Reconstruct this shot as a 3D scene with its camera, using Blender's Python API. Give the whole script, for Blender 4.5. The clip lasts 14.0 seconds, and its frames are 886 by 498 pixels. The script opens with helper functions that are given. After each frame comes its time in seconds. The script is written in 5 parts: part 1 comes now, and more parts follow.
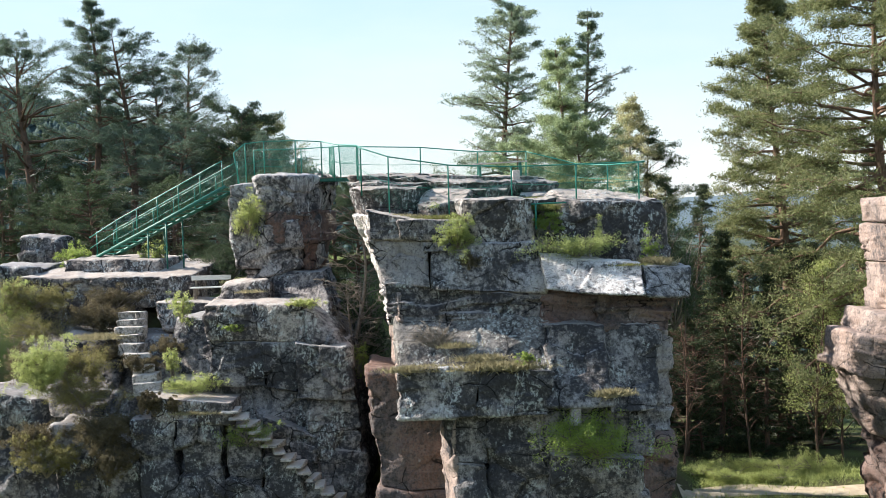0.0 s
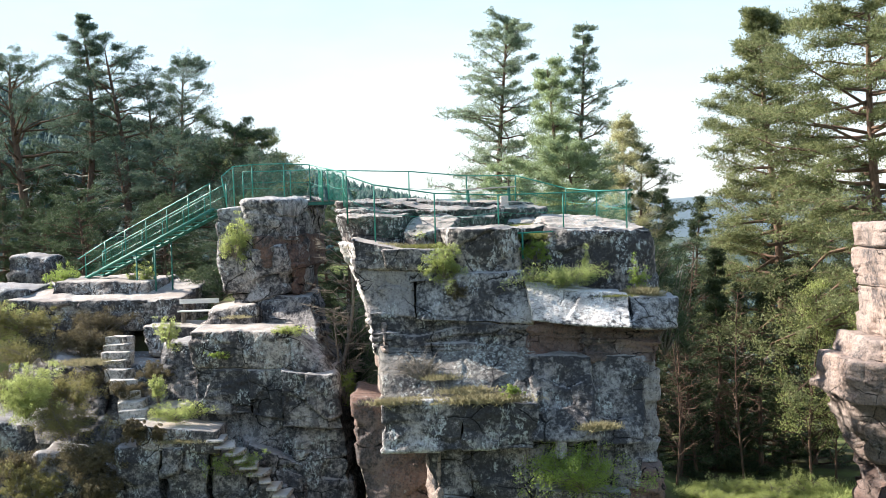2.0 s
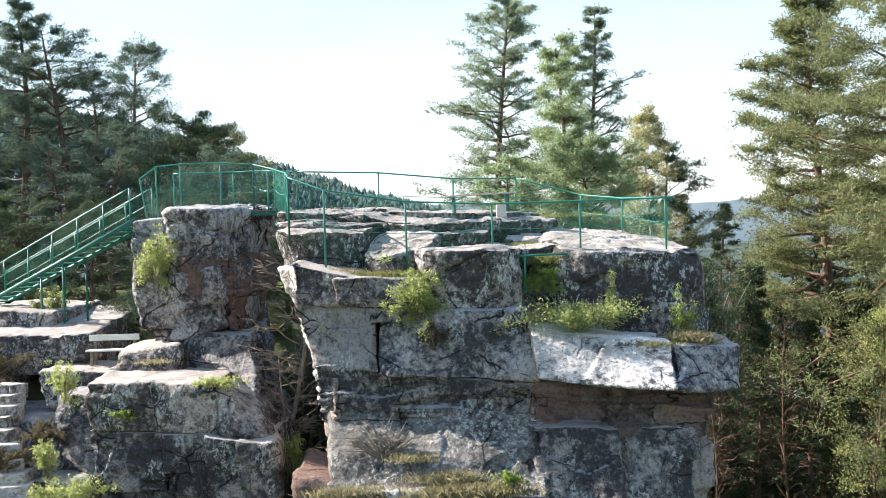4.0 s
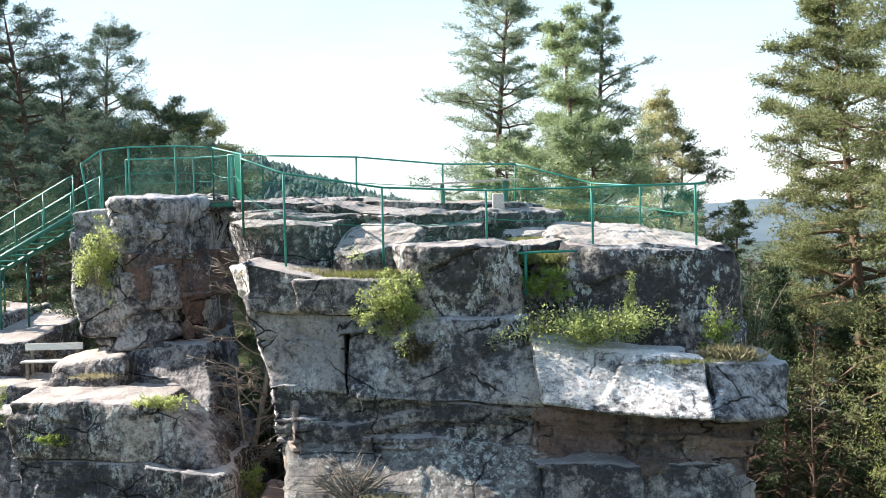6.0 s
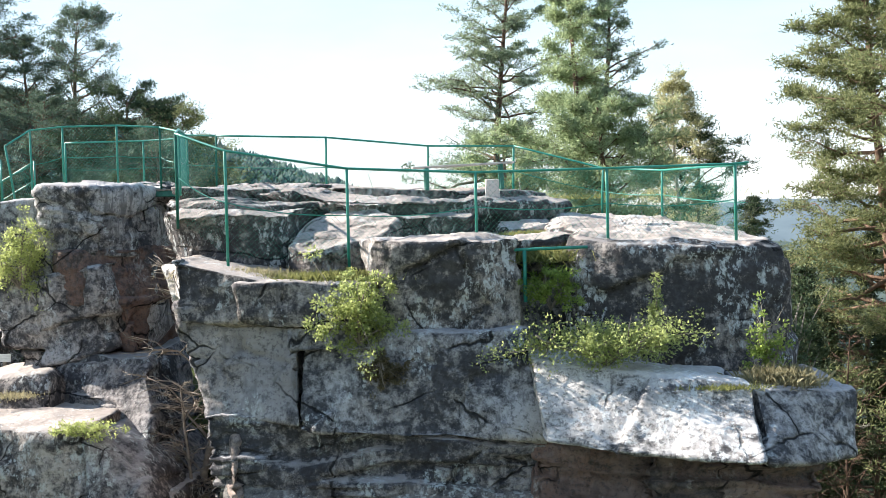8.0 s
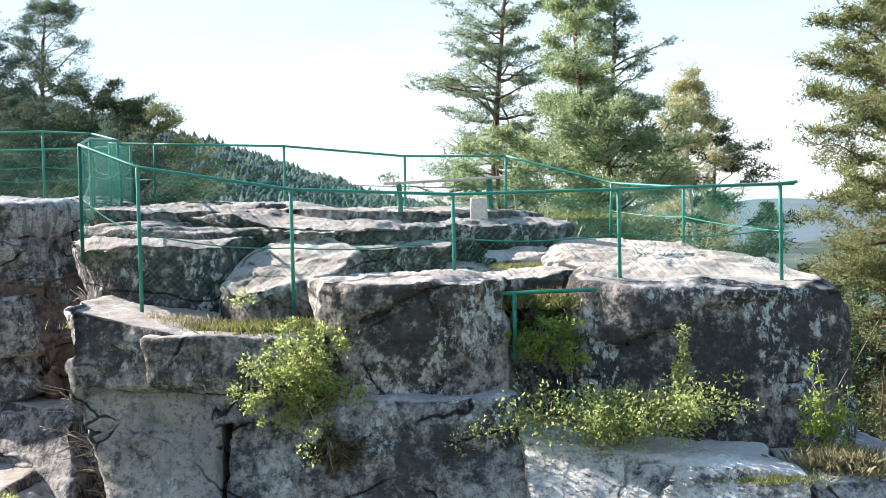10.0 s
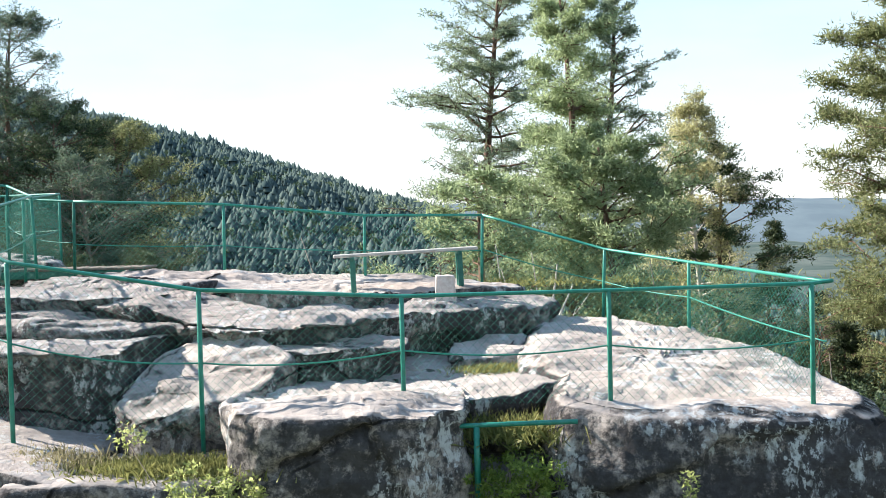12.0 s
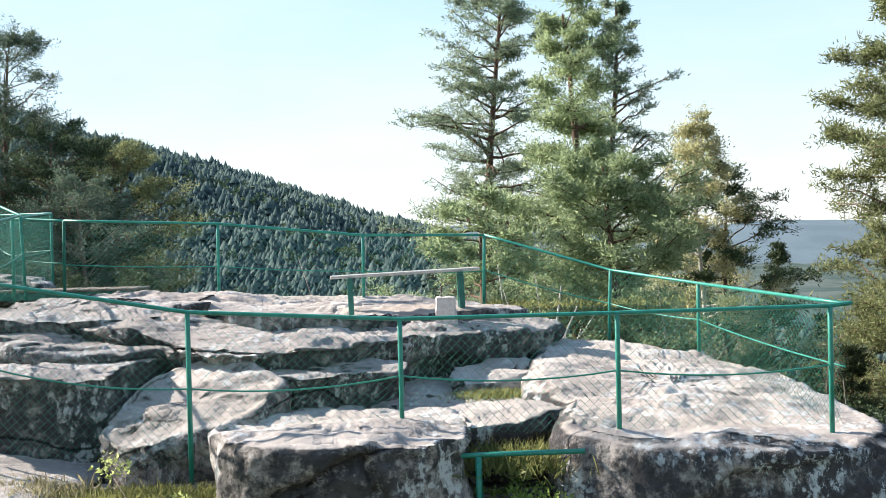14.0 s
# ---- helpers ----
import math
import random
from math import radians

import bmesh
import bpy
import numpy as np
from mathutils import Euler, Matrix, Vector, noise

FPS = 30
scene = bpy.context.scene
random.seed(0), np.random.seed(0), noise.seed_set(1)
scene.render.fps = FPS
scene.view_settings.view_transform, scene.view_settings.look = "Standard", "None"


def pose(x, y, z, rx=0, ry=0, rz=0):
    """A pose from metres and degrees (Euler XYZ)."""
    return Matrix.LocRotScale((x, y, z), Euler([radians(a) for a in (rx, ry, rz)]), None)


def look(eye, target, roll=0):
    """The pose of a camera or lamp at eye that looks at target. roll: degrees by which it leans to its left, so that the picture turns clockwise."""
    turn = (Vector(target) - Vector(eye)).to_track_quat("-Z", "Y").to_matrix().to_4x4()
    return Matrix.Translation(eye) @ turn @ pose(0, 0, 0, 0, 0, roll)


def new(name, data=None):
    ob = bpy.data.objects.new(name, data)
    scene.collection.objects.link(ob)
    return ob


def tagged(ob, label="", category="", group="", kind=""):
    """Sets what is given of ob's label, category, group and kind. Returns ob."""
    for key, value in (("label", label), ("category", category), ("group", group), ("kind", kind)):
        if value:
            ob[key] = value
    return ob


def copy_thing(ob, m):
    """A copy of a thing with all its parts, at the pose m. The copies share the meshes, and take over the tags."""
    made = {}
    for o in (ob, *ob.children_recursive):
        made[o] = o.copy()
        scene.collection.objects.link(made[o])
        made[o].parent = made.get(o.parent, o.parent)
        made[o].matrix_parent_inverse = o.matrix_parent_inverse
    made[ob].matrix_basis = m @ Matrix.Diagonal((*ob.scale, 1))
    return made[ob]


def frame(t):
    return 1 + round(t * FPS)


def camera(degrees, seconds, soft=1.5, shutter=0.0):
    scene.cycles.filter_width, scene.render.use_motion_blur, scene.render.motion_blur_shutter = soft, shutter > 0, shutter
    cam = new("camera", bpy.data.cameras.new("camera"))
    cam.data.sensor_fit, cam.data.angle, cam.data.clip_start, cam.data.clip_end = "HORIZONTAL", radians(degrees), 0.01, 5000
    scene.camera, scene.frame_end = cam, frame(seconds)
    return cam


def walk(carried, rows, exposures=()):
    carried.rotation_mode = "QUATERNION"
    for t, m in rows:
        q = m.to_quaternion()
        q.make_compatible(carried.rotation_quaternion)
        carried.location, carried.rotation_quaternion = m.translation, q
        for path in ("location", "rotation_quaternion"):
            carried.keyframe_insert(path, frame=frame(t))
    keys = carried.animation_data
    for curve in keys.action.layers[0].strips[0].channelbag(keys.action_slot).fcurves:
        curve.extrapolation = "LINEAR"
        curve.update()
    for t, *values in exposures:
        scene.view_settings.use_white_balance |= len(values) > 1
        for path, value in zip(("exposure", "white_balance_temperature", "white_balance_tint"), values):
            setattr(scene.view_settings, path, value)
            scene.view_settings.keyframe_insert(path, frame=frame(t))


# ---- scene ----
cam = camera(41.5, 14.0, 0.65)
METRES, EYE = 28.0, 12.0
ROWS = [
    (0.0, 0.0, 0.0, 0.0, -0.06, -2.08, 1.77),
    (0.5, 0.0045, -0.0031, -0.0037, -0.03, -2.09, 1.73),
    (1.0, 0.0102, 0.0084, -0.0042, 0.0, -2.07, 1.7),
    (1.5, 0.0157, 0.0121, 0.0191, 0.04, -2.07, 1.7),
    (2.0, 0.0195, 0.0106, 0.0317, 0.08, -2.09, 1.72),
    (2.5, 0.0246, 0.0558, 0.0315, 0.11, -2.06, 1.75),
    (3.0, 0.0312, 0.1502, 0.0348, 0.14, -1.98, 1.72),
    (3.5, 0.0376, 0.2643, 0.0377, 0.18, -1.85, 1.69),
    (6.0, 0.0536, 0.5169, 0.0284, 0.28, -1.8, 1.51),
    (6.5, 0.0561, 0.5544, 0.0253, 0.32, -1.8, 1.5),
    (7.0, 0.059, 0.5931, 0.0234, 0.33, -1.78, 1.49),
    (9.5, 0.0758, 0.7761, 0.0196, 0.48, -1.85, 1.39),
    (10.0, 0.0796, 0.8047, 0.035, 0.53, -1.83, 1.42),
    (10.5, 0.0833, 0.8316, 0.0362, 0.53, -1.82, 1.48),
    (11.0, 0.0905, 0.8594, 0.0567, 0.56, -1.91, 1.42),
    (11.5, 0.095, 0.8852, 0.073, 0.59, -1.86, 1.44),
    (12.0, 0.099, 0.9095, 0.0719, 0.61, -1.85, 1.43),
    (12.5, 0.0993, 0.926, 0.0734, 0.62, -1.84, 1.42),
    (13.0, 0.0989, 0.9292, 0.0737, 0.64, -1.81, 1.41),
    (13.5, 0.0989, 0.9278, 0.0714, 0.66, -1.81, 1.41),
    (13.7, 0.099, 0.9278, 0.0712, 0.67, -1.98, 1.4),
    (13.85, 0.099, 0.9278, 0.071, 0.675, -1.58, 1.4),
    (14.0, 0.0991, 0.9279, 0.0709, 0.68, -0.79, 1.4),
]
walk(cam, [(t, pose(METRES * x, METRES * y, EYE + METRES * z, 90 + pitch, roll, yaw))
           for t, x, y, z, yaw, pitch, roll in ROWS], [(0, 0.97, 6480, 12), (3, 1.27, 6480, 12), (11.5, 1.27, 6480, 12), (12.5, 1.08, 6480, 12), (14, 1.04, 6480, 12)])

# ---- sky and sun ----
SUN_TO = Vector((-0.84, 0.29, 0.53)).normalized()
world = bpy.data.worlds.new("sky")
scene.world = world
world.use_nodes = True
wn = world.node_tree.nodes
sky = wn.new("ShaderNodeTexSky")
sky.sky_type = "NISHITA"
sky.sun_disc = False
sky.sun_elevation = math.asin(SUN_TO.z)
sky.sun_rotation = math.atan2(SUN_TO.x, SUN_TO.y)
sky.air_density, sky.dust_density, sky.ozone_density = 1.0, 0.35, 1.0
wn["Background"].inputs["Strength"].default_value = 0.08
veil = wn.new("ShaderNodeMix")
veil.data_type = "RGBA"
veil.inputs[0].default_value = 0.72
wc = wn.new("ShaderNodeTexCoord")
ws = wn.new("ShaderNodeSeparateXYZ")
world.node_tree.links.new(wc.outputs["Generated"], ws.inputs[0])
wmap = wn.new("ShaderNodeMapping")
wmap.inputs["Scale"].default_value = (2.2, 2.2, 7.0)
world.node_tree.links.new(wc.outputs["Generated"], wmap.inputs[0])
cloud = wn.new("ShaderNodeTexNoise")
cloud.inputs["Scale"].default_value, cloud.inputs["Detail"].default_value, cloud.inputs["Roughness"].default_value = 1.6, 7, 0.55
world.node_tree.links.new(wmap.outputs[0], cloud.inputs["Vector"])
haze = wn.new("ShaderNodeMath")
haze.operation = "MULTIPLY_ADD"
haze.inputs[1].default_value, haze.inputs[2].default_value = -3.6, 0.28
world.node_tree.links.new(ws.outputs["Z"], haze.inputs[0])
both = wn.new("ShaderNodeMath")
both.operation = "MULTIPLY_ADD"
both.use_clamp = True
both.inputs[1].default_value = 1.0
world.node_tree.links.new(cloud.outputs["Fac"], both.inputs[0])
world.node_tree.links.new(haze.outputs[0], both.inputs[2])
veil_col = wn.new("ShaderNodeMix")
veil_col.data_type = "RGBA"
veil_col.inputs[6].default_value = (4.4, 6.4, 7.7, 1)
veil_col.inputs[7].default_value = (7.6, 8.0, 8.0, 1)
world.node_tree.links.new(both.outputs[0], veil_col.inputs[0])
high = wn.new("ShaderNodeMapRange")
high.interpolation_type = "SMOOTHSTEP"
high.inputs["From Min"].default_value, high.inputs["From Max"].default_value = 0.24, 0.75
world.node_tree.links.new(ws.outputs["Z"], high.inputs["Value"])
deep = wn.new("ShaderNodeMix")
deep.data_type = "RGBA"
deep.inputs[7].default_value = (1.9, 3.3, 5.6, 1)
world.node_tree.links.new(high.outputs[0], deep.inputs[0])
world.node_tree.links.new(veil_col.outputs[2], deep.inputs[6])
world.node_tree.links.new(deep.outputs[2], veil.inputs[7])
world.node_tree.links.new(sky.outputs[0], veil.inputs[6])
world.node_tree.links.new(veil.outputs[2], wn["Background"].inputs["Color"])
sun = new("sun", bpy.data.lights.new("sun", "SUN"))
sun.data.energy, sun.data.angle, sun.data.color = 6.2, radians(0.53), (1.0, 0.95, 0.86)
sun.matrix_world = look((0, 0, 60), Vector((0, 0, 60)) - SUN_TO)


# ---- materials ----
def mat(name, rough=0.8, metal=0.0, spec=0.3):
    m = bpy.data.materials.new(name)
    m.use_nodes = True
    b = m.node_tree.nodes["Principled BSDF"]
    b.inputs["Roughness"].default_value, b.inputs["Metallic"].default_value = rough, metal
    b.inputs["Specular IOR Level"].default_value = spec
    return m, m.node_tree.nodes, m.node_tree.links, b


def coords(n, l, scale=(1, 1, 1)):
    g = n.new("ShaderNodeNewGeometry")
    mp = n.new("ShaderNodeMapping")
    mp.inputs["Scale"].default_value = scale
    l.new(g.outputs["Position"], mp.inputs[0])
    return mp.outputs[0]


def noise_tex(n, l, co, scale, detail=6, rough=0.55, dist=0.0):
    t = n.new("ShaderNodeTexNoise")
    t.inputs["Scale"].default_value, t.inputs["Detail"].default_value = scale, detail
    t.inputs["Roughness"].default_value, t.inputs["Distortion"].default_value = rough, dist
    l.new(co, t.inputs["Vector"])
    return t.outputs["Fac"]


def ramp(n, l, fac, a, b, lo=0.0, hi=1.0):
    r = n.new("ShaderNodeMapRange")
    r.interpolation_type = "SMOOTHSTEP"
    for k, v in zip(("From Min", "From Max", "To Min", "To Max"), (a, b, lo, hi)):
        r.inputs[k].default_value = v
    l.new(fac, r.inputs["Value"])
    return r.outputs["Result"]


def mixc(n, l, fac, a, b):
    m = n.new("ShaderNodeMix")
    m.data_type = "RGBA"
    for sock, v in ((m.inputs[0], fac), (m.inputs[6], a), (m.inputs[7], b)):
        if isinstance(v, (tuple, float, int)):
            sock.default_value = (*v, 1) if isinstance(v, tuple) else v
        else:
            l.new(v, sock)
    return m.outputs[2]


def times(n, l, a, b, op="MULTIPLY"):
    m = n.new("ShaderNodeMath")
    m.operation = op
    for sock, v in zip(m.inputs, (a, b)):
        if isinstance(v, (float, int)):
            sock.default_value = v
        else:
            l.new(v, sock)
    return m.outputs[0]


def bump(n, l, b, h, strength, dist):
    k = n.new("ShaderNodeBump")
    k.inputs["Strength"].default_value, k.inputs["Distance"].default_value = strength, dist
    l.new(h, k.inputs["Height"])
    l.new(k.outputs[0], b.inputs["Normal"])


def rock_material(name, bare, warm, crust, pale, crust_amount, pale_amount, top_clean=0.5, relief=0.8):
    """Weathered sandstone: bare stone in two hues, sheets and runs of dark lichen crust that also carry the shade of
    steep faces, clustered pale lichen blotches, bedding lines.
    """
    m, n, l, b = mat(name, 0.92, 0, 0.15)
    co, flat = coords(n, l), coords(n, l, (0.5, 0.5, 6.0))
    big, mid = noise_tex(n, l, co, 0.5, 4), noise_tex(n, l, co, 2.4, 8, 0.62)
    fine, bed = noise_tex(n, l, co, 12, 6, 0.65), noise_tex(n, l, flat, 1.3, 6, 0.6, 0.3)
    stone = mixc(n, l, ramp(n, l, big, 0.36, 0.62), bare, warm)
    stone = mixc(n, l, ramp(n, l, bed, 0.52, 0.70, 0, 0.35), stone, tuple(c * 0.5 for c in warm))
    stone = mixc(n, l, ramp(n, l, fine, 0.40, 0.68, 0, 0.45), stone, tuple(min(1, c * 1.4) for c in bare))
    tone = ramp(n, l, noise_tex(n, l, co, 0.9, 6, 0.6), 0.32, 0.72, 0.0, 0.5)
    stone = mixc(n, l, tone, stone, tuple(c * 0.45 for c in warm))
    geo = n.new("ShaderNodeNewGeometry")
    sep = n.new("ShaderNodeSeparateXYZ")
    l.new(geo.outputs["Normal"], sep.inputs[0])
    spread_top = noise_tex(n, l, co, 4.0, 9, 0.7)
    # Steep faces take the full crust, lichen plus their shade put into the colour.
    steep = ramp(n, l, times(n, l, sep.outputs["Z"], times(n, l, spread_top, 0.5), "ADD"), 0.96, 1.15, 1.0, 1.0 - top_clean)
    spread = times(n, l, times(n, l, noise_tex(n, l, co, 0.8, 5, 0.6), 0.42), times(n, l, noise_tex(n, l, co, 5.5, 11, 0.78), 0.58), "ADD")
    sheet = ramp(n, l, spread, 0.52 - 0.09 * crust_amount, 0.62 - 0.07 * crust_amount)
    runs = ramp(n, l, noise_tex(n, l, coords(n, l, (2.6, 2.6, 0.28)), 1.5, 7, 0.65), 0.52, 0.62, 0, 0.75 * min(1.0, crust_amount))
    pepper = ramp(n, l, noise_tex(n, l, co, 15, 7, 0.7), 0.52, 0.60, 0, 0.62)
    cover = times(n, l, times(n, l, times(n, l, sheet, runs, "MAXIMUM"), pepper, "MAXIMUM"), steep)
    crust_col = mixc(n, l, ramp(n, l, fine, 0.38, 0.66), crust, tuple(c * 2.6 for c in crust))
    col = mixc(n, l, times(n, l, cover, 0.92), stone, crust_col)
    vor = n.new("ShaderNodeTexVoronoi")
    vor.inputs["Scale"].default_value = 6.0
    wob = n.new("ShaderNodeVectorMath")
    wob.operation = "ADD"
    nz = n.new("ShaderNodeTexNoise")
    nz.inputs["Scale"].default_value = 6.0
    l.new(co, nz.inputs["Vector"])
    sc = n.new("ShaderNodeVectorMath")
    sc.operation = "SCALE"
    sc.inputs["Scale"].default_value = 0.22
    l.new(nz.outputs["Color"], sc.inputs[0])
    l.new(co, wob.inputs[0])
    l.new(sc.outputs[0], wob.inputs[1])
    l.new(wob.outputs[0], vor.inputs["Vector"])
    spots = ramp(n, l, vor.outputs["Distance"], 0.18, 0.26, 0.8, 0.0)
    blotch = ramp(n, l, noise_tex(n, l, coords(n, l, (1.3, 1.3, 0.8)), 7.5, 11, 0.74), 0.50, 0.57, 0, 0.9)
    zone = ramp(n, l, noise_tex(n, l, coords(n, l, (1.2, 1.2, 0.7)), 1.1, 6, 0.6), 0.62 - 0.08 * pale_amount, 0.68 - 0.07 * pale_amount)
    palef = times(n, l, times(n, l, spots, blotch, "MAXIMUM"), zone)
    palef = times(n, l, palef, ramp(n, l, fine, 0.34, 0.5, 0.25, 0.85))
    col = mixc(n, l, palef, col, pale)
    split = n.new("ShaderNodeTexVoronoi")
    split.feature = "DISTANCE_TO_EDGE"
    split.inputs["Scale"].default_value = 0.55
    bent = n.new("ShaderNodeVectorMath")
    bent.operation = "ADD"
    sway = n.new("ShaderNodeVectorMath")
    sway.operation = "SCALE"
    sway.inputs["Scale"].default_value = 0.5
    slow = n.new("ShaderNodeTexNoise")
    slow.inputs["Scale"].default_value, slow.inputs["Detail"].default_value = 1.7, 8
    l.new(co, slow.inputs["Vector"])
    l.new(slow.outputs["Color"], sway.inputs[0])
    l.new(coords(n, l, (1.0, 1.0, 1.5)), bent.inputs[0])
    l.new(sway.outputs[0], bent.inputs[1])
    l.new(bent.outputs[0], split.inputs["Vector"])
    crack = ramp(n, l, split.outputs["Distance"], 0.004, 0.016, 1.0, 0.0)
    crack = times(n, l, times(n, l, crack, steep), ramp(n, l, noise_tex(n, l, co, 0.7, 3), 0.46, 0.56))
    col = mixc(n, l, times(n, l, crack, 0.9), col, (0.012, 0.011, 0.011))
    l.new(col, b.inputs["Base Color"])
    h = times(n, l, times(n, l, fine, 0.3), times(n, l, mid, 0.9), "ADD")
    h = times(n, l, h, times(n, l, times(n, l, bed, 0.45), times(n, l, cover, 0.12), "ADD"), "ADD")
    h = times(n, l, h, times(n, l, crack, 0.6), "SUBTRACT")
    bump(n, l, b, h, relief, 0.10)
    return m


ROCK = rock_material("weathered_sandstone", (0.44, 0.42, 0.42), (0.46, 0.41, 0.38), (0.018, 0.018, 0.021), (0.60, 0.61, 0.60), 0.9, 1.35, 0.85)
# Crusted stone for low walls and recesses, with their shade in its darker colour.
ROCK_DARK = rock_material("shade_dark_crusted_sandstone", (0.36, 0.343, 0.34), (0.385, 0.337, 0.31), (0.015, 0.015, 0.018), (0.50, 0.52, 0.50), 1.2, 1.1, 0.8)
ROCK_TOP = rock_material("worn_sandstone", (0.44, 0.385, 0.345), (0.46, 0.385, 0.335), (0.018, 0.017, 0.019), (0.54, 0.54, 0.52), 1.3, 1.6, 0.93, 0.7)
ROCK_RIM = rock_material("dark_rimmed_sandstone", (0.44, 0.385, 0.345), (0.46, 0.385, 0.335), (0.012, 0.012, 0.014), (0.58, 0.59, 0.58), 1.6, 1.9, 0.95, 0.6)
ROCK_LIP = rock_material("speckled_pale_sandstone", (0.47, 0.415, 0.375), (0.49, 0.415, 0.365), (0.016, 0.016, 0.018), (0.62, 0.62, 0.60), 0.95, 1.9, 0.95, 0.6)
# Heavy crust amount also darkens in colour the shadows between the beds.
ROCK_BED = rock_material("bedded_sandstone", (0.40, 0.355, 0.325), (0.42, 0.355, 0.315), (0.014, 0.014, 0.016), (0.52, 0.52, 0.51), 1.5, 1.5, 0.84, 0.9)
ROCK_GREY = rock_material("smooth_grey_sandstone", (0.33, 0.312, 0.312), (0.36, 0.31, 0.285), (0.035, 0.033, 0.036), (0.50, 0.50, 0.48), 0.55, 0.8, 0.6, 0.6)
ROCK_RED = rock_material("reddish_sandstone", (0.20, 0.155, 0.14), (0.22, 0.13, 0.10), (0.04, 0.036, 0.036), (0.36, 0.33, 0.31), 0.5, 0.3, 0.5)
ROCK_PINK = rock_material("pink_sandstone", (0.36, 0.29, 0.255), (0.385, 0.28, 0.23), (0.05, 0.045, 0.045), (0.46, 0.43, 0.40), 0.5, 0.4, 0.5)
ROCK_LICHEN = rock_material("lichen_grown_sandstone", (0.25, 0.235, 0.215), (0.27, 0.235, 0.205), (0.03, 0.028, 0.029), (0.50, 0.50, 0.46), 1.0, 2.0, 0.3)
# Pale lichen, plus sunlight on ledge and left flank raised into the base colour.
ROCK_PALE = rock_material("sunlit_pale_lichen_sandstone", (0.60, 0.565, 0.535), (0.61, 0.55, 0.51), (0.022, 0.021, 0.023), (0.74, 0.74, 0.72), 0.45, 1.8, 0.9)


def plain_material(name, a, b_col, scale, rough=0.8, metal=0.0, spec=0.3, relief=0.3, stretch=(1, 1, 1), dist=0.01):
    m, n, l, b = mat(name, rough, metal, spec)
    co = coords(n, l, stretch)
    f = noise_tex(n, l, co, scale, 7, 0.65)
    l.new(mixc(n, l, ramp(n, l, f, 0.35, 0.65), a, b_col), b.inputs["Base Color"])
    bump(n, l, b, f, relief, dist)
    return m


GREEN = plain_material("green_paint", (0.012, 0.17, 0.12), (0.022, 0.235, 0.175), 14, 0.42, 0.0, 0.5, 0.15)
GREEN_DARK = plain_material("green_painted_steel", (0.01, 0.10, 0.075), (0.018, 0.15, 0.11), 10, 0.5, 0.0, 0.5, 0.2)
WIRE = plain_material("green_coated_wire", (0.015, 0.17, 0.12), (0.03, 0.22, 0.16), 20, 0.5, 0.0, 0.4, 0.0)
BENCH = plain_material("greyed_bench_wood", (0.34, 0.31, 0.28), (0.50, 0.47, 0.43), 6, 0.8, 0, 0.2, 0.4, (1, 9, 9), 0.005)
WHITE_WOOD = plain_material("pale_bench_wood", (0.55, 0.54, 0.50), (0.70, 0.69, 0.65), 7, 0.7, 0, 0.3, 0.3, (1, 9, 9), 0.005)
STUB = plain_material("pale_granite", (0.50, 0.42, 0.38), (0.60, 0.54, 0.50), 22, 0.85, 0, 0.2, 0.4)
BARK = plain_material("pine_bark", (0.085, 0.062, 0.05), (0.17, 0.105, 0.075), 5, 0.95, 0, 0.1, 0.8, (3, 3, 0.7), 0.05)
BARK_RED = plain_material("red_pine_bark", (0.13, 0.085, 0.06), (0.23, 0.15, 0.11), 5, 0.95, 0, 0.1, 0.8, (3, 3, 0.7), 0.05)
BARK_PALE = plain_material("bleached_bark", (0.34, 0.30, 0.26), (0.50, 0.46, 0.41), 6, 0.9, 0, 0.1, 0.6, (3, 3, 0.7), 0.03)
TWIG = plain_material("grey_twig_bark", (0.16, 0.135, 0.11), (0.27, 0.23, 0.19), 8, 0.95, 0, 0.1, 0.4)
SIGN = plain_material("curled_white_sheet", (0.72, 0.72, 0.70), (0.80, 0.80, 0.78), 8, 0.6, 0, 0.3, 0.1)
STEP = rock_material("hewn_step_stone", (0.60, 0.545, 0.49), (0.62, 0.54, 0.47), (0.05, 0.045, 0.04), (0.6, 0.58, 0.54), 0.6, 0.3, 0.97)


def leaf_material(name, dark, light, through_light=0.45, rough=0.6, spec=0.2):
    m, n, l, b = mat(name, rough, 0, spec)
    g = n.new("ShaderNodeNewGeometry")
    oi = n.new("ShaderNodeObjectInfo")
    co = coords(n, l)
    patch = noise_tex(n, l, co, 0.9, 4)
    f = times(n, l, times(n, l, g.outputs["Random Per Island"], 0.55), times(n, l, patch, 0.6), "ADD")
    f = times(n, l, f, times(n, l, oi.outputs["Random"], 0.15), "ADD")
    col = mixc(n, l, ramp(n, l, f, 0.25, 1.0), dark, light)
    l.new(col, b.inputs["Base Color"])
    tr = n.new("ShaderNodeBsdfTranslucent")
    l.new(mixc(n, l, 0.35, col, tuple(min(1, c * 1.6) for c in light)), tr.inputs["Color"])
    mx = n.new("ShaderNodeMixShader")
    mx.inputs[0].default_value = through_light
    l.new(b.outputs[0], mx.inputs[1])
    l.new(tr.outputs[0], mx.inputs[2])
    l.new(mx.outputs[0], n["Material Output"].inputs["Surface"])
    return m


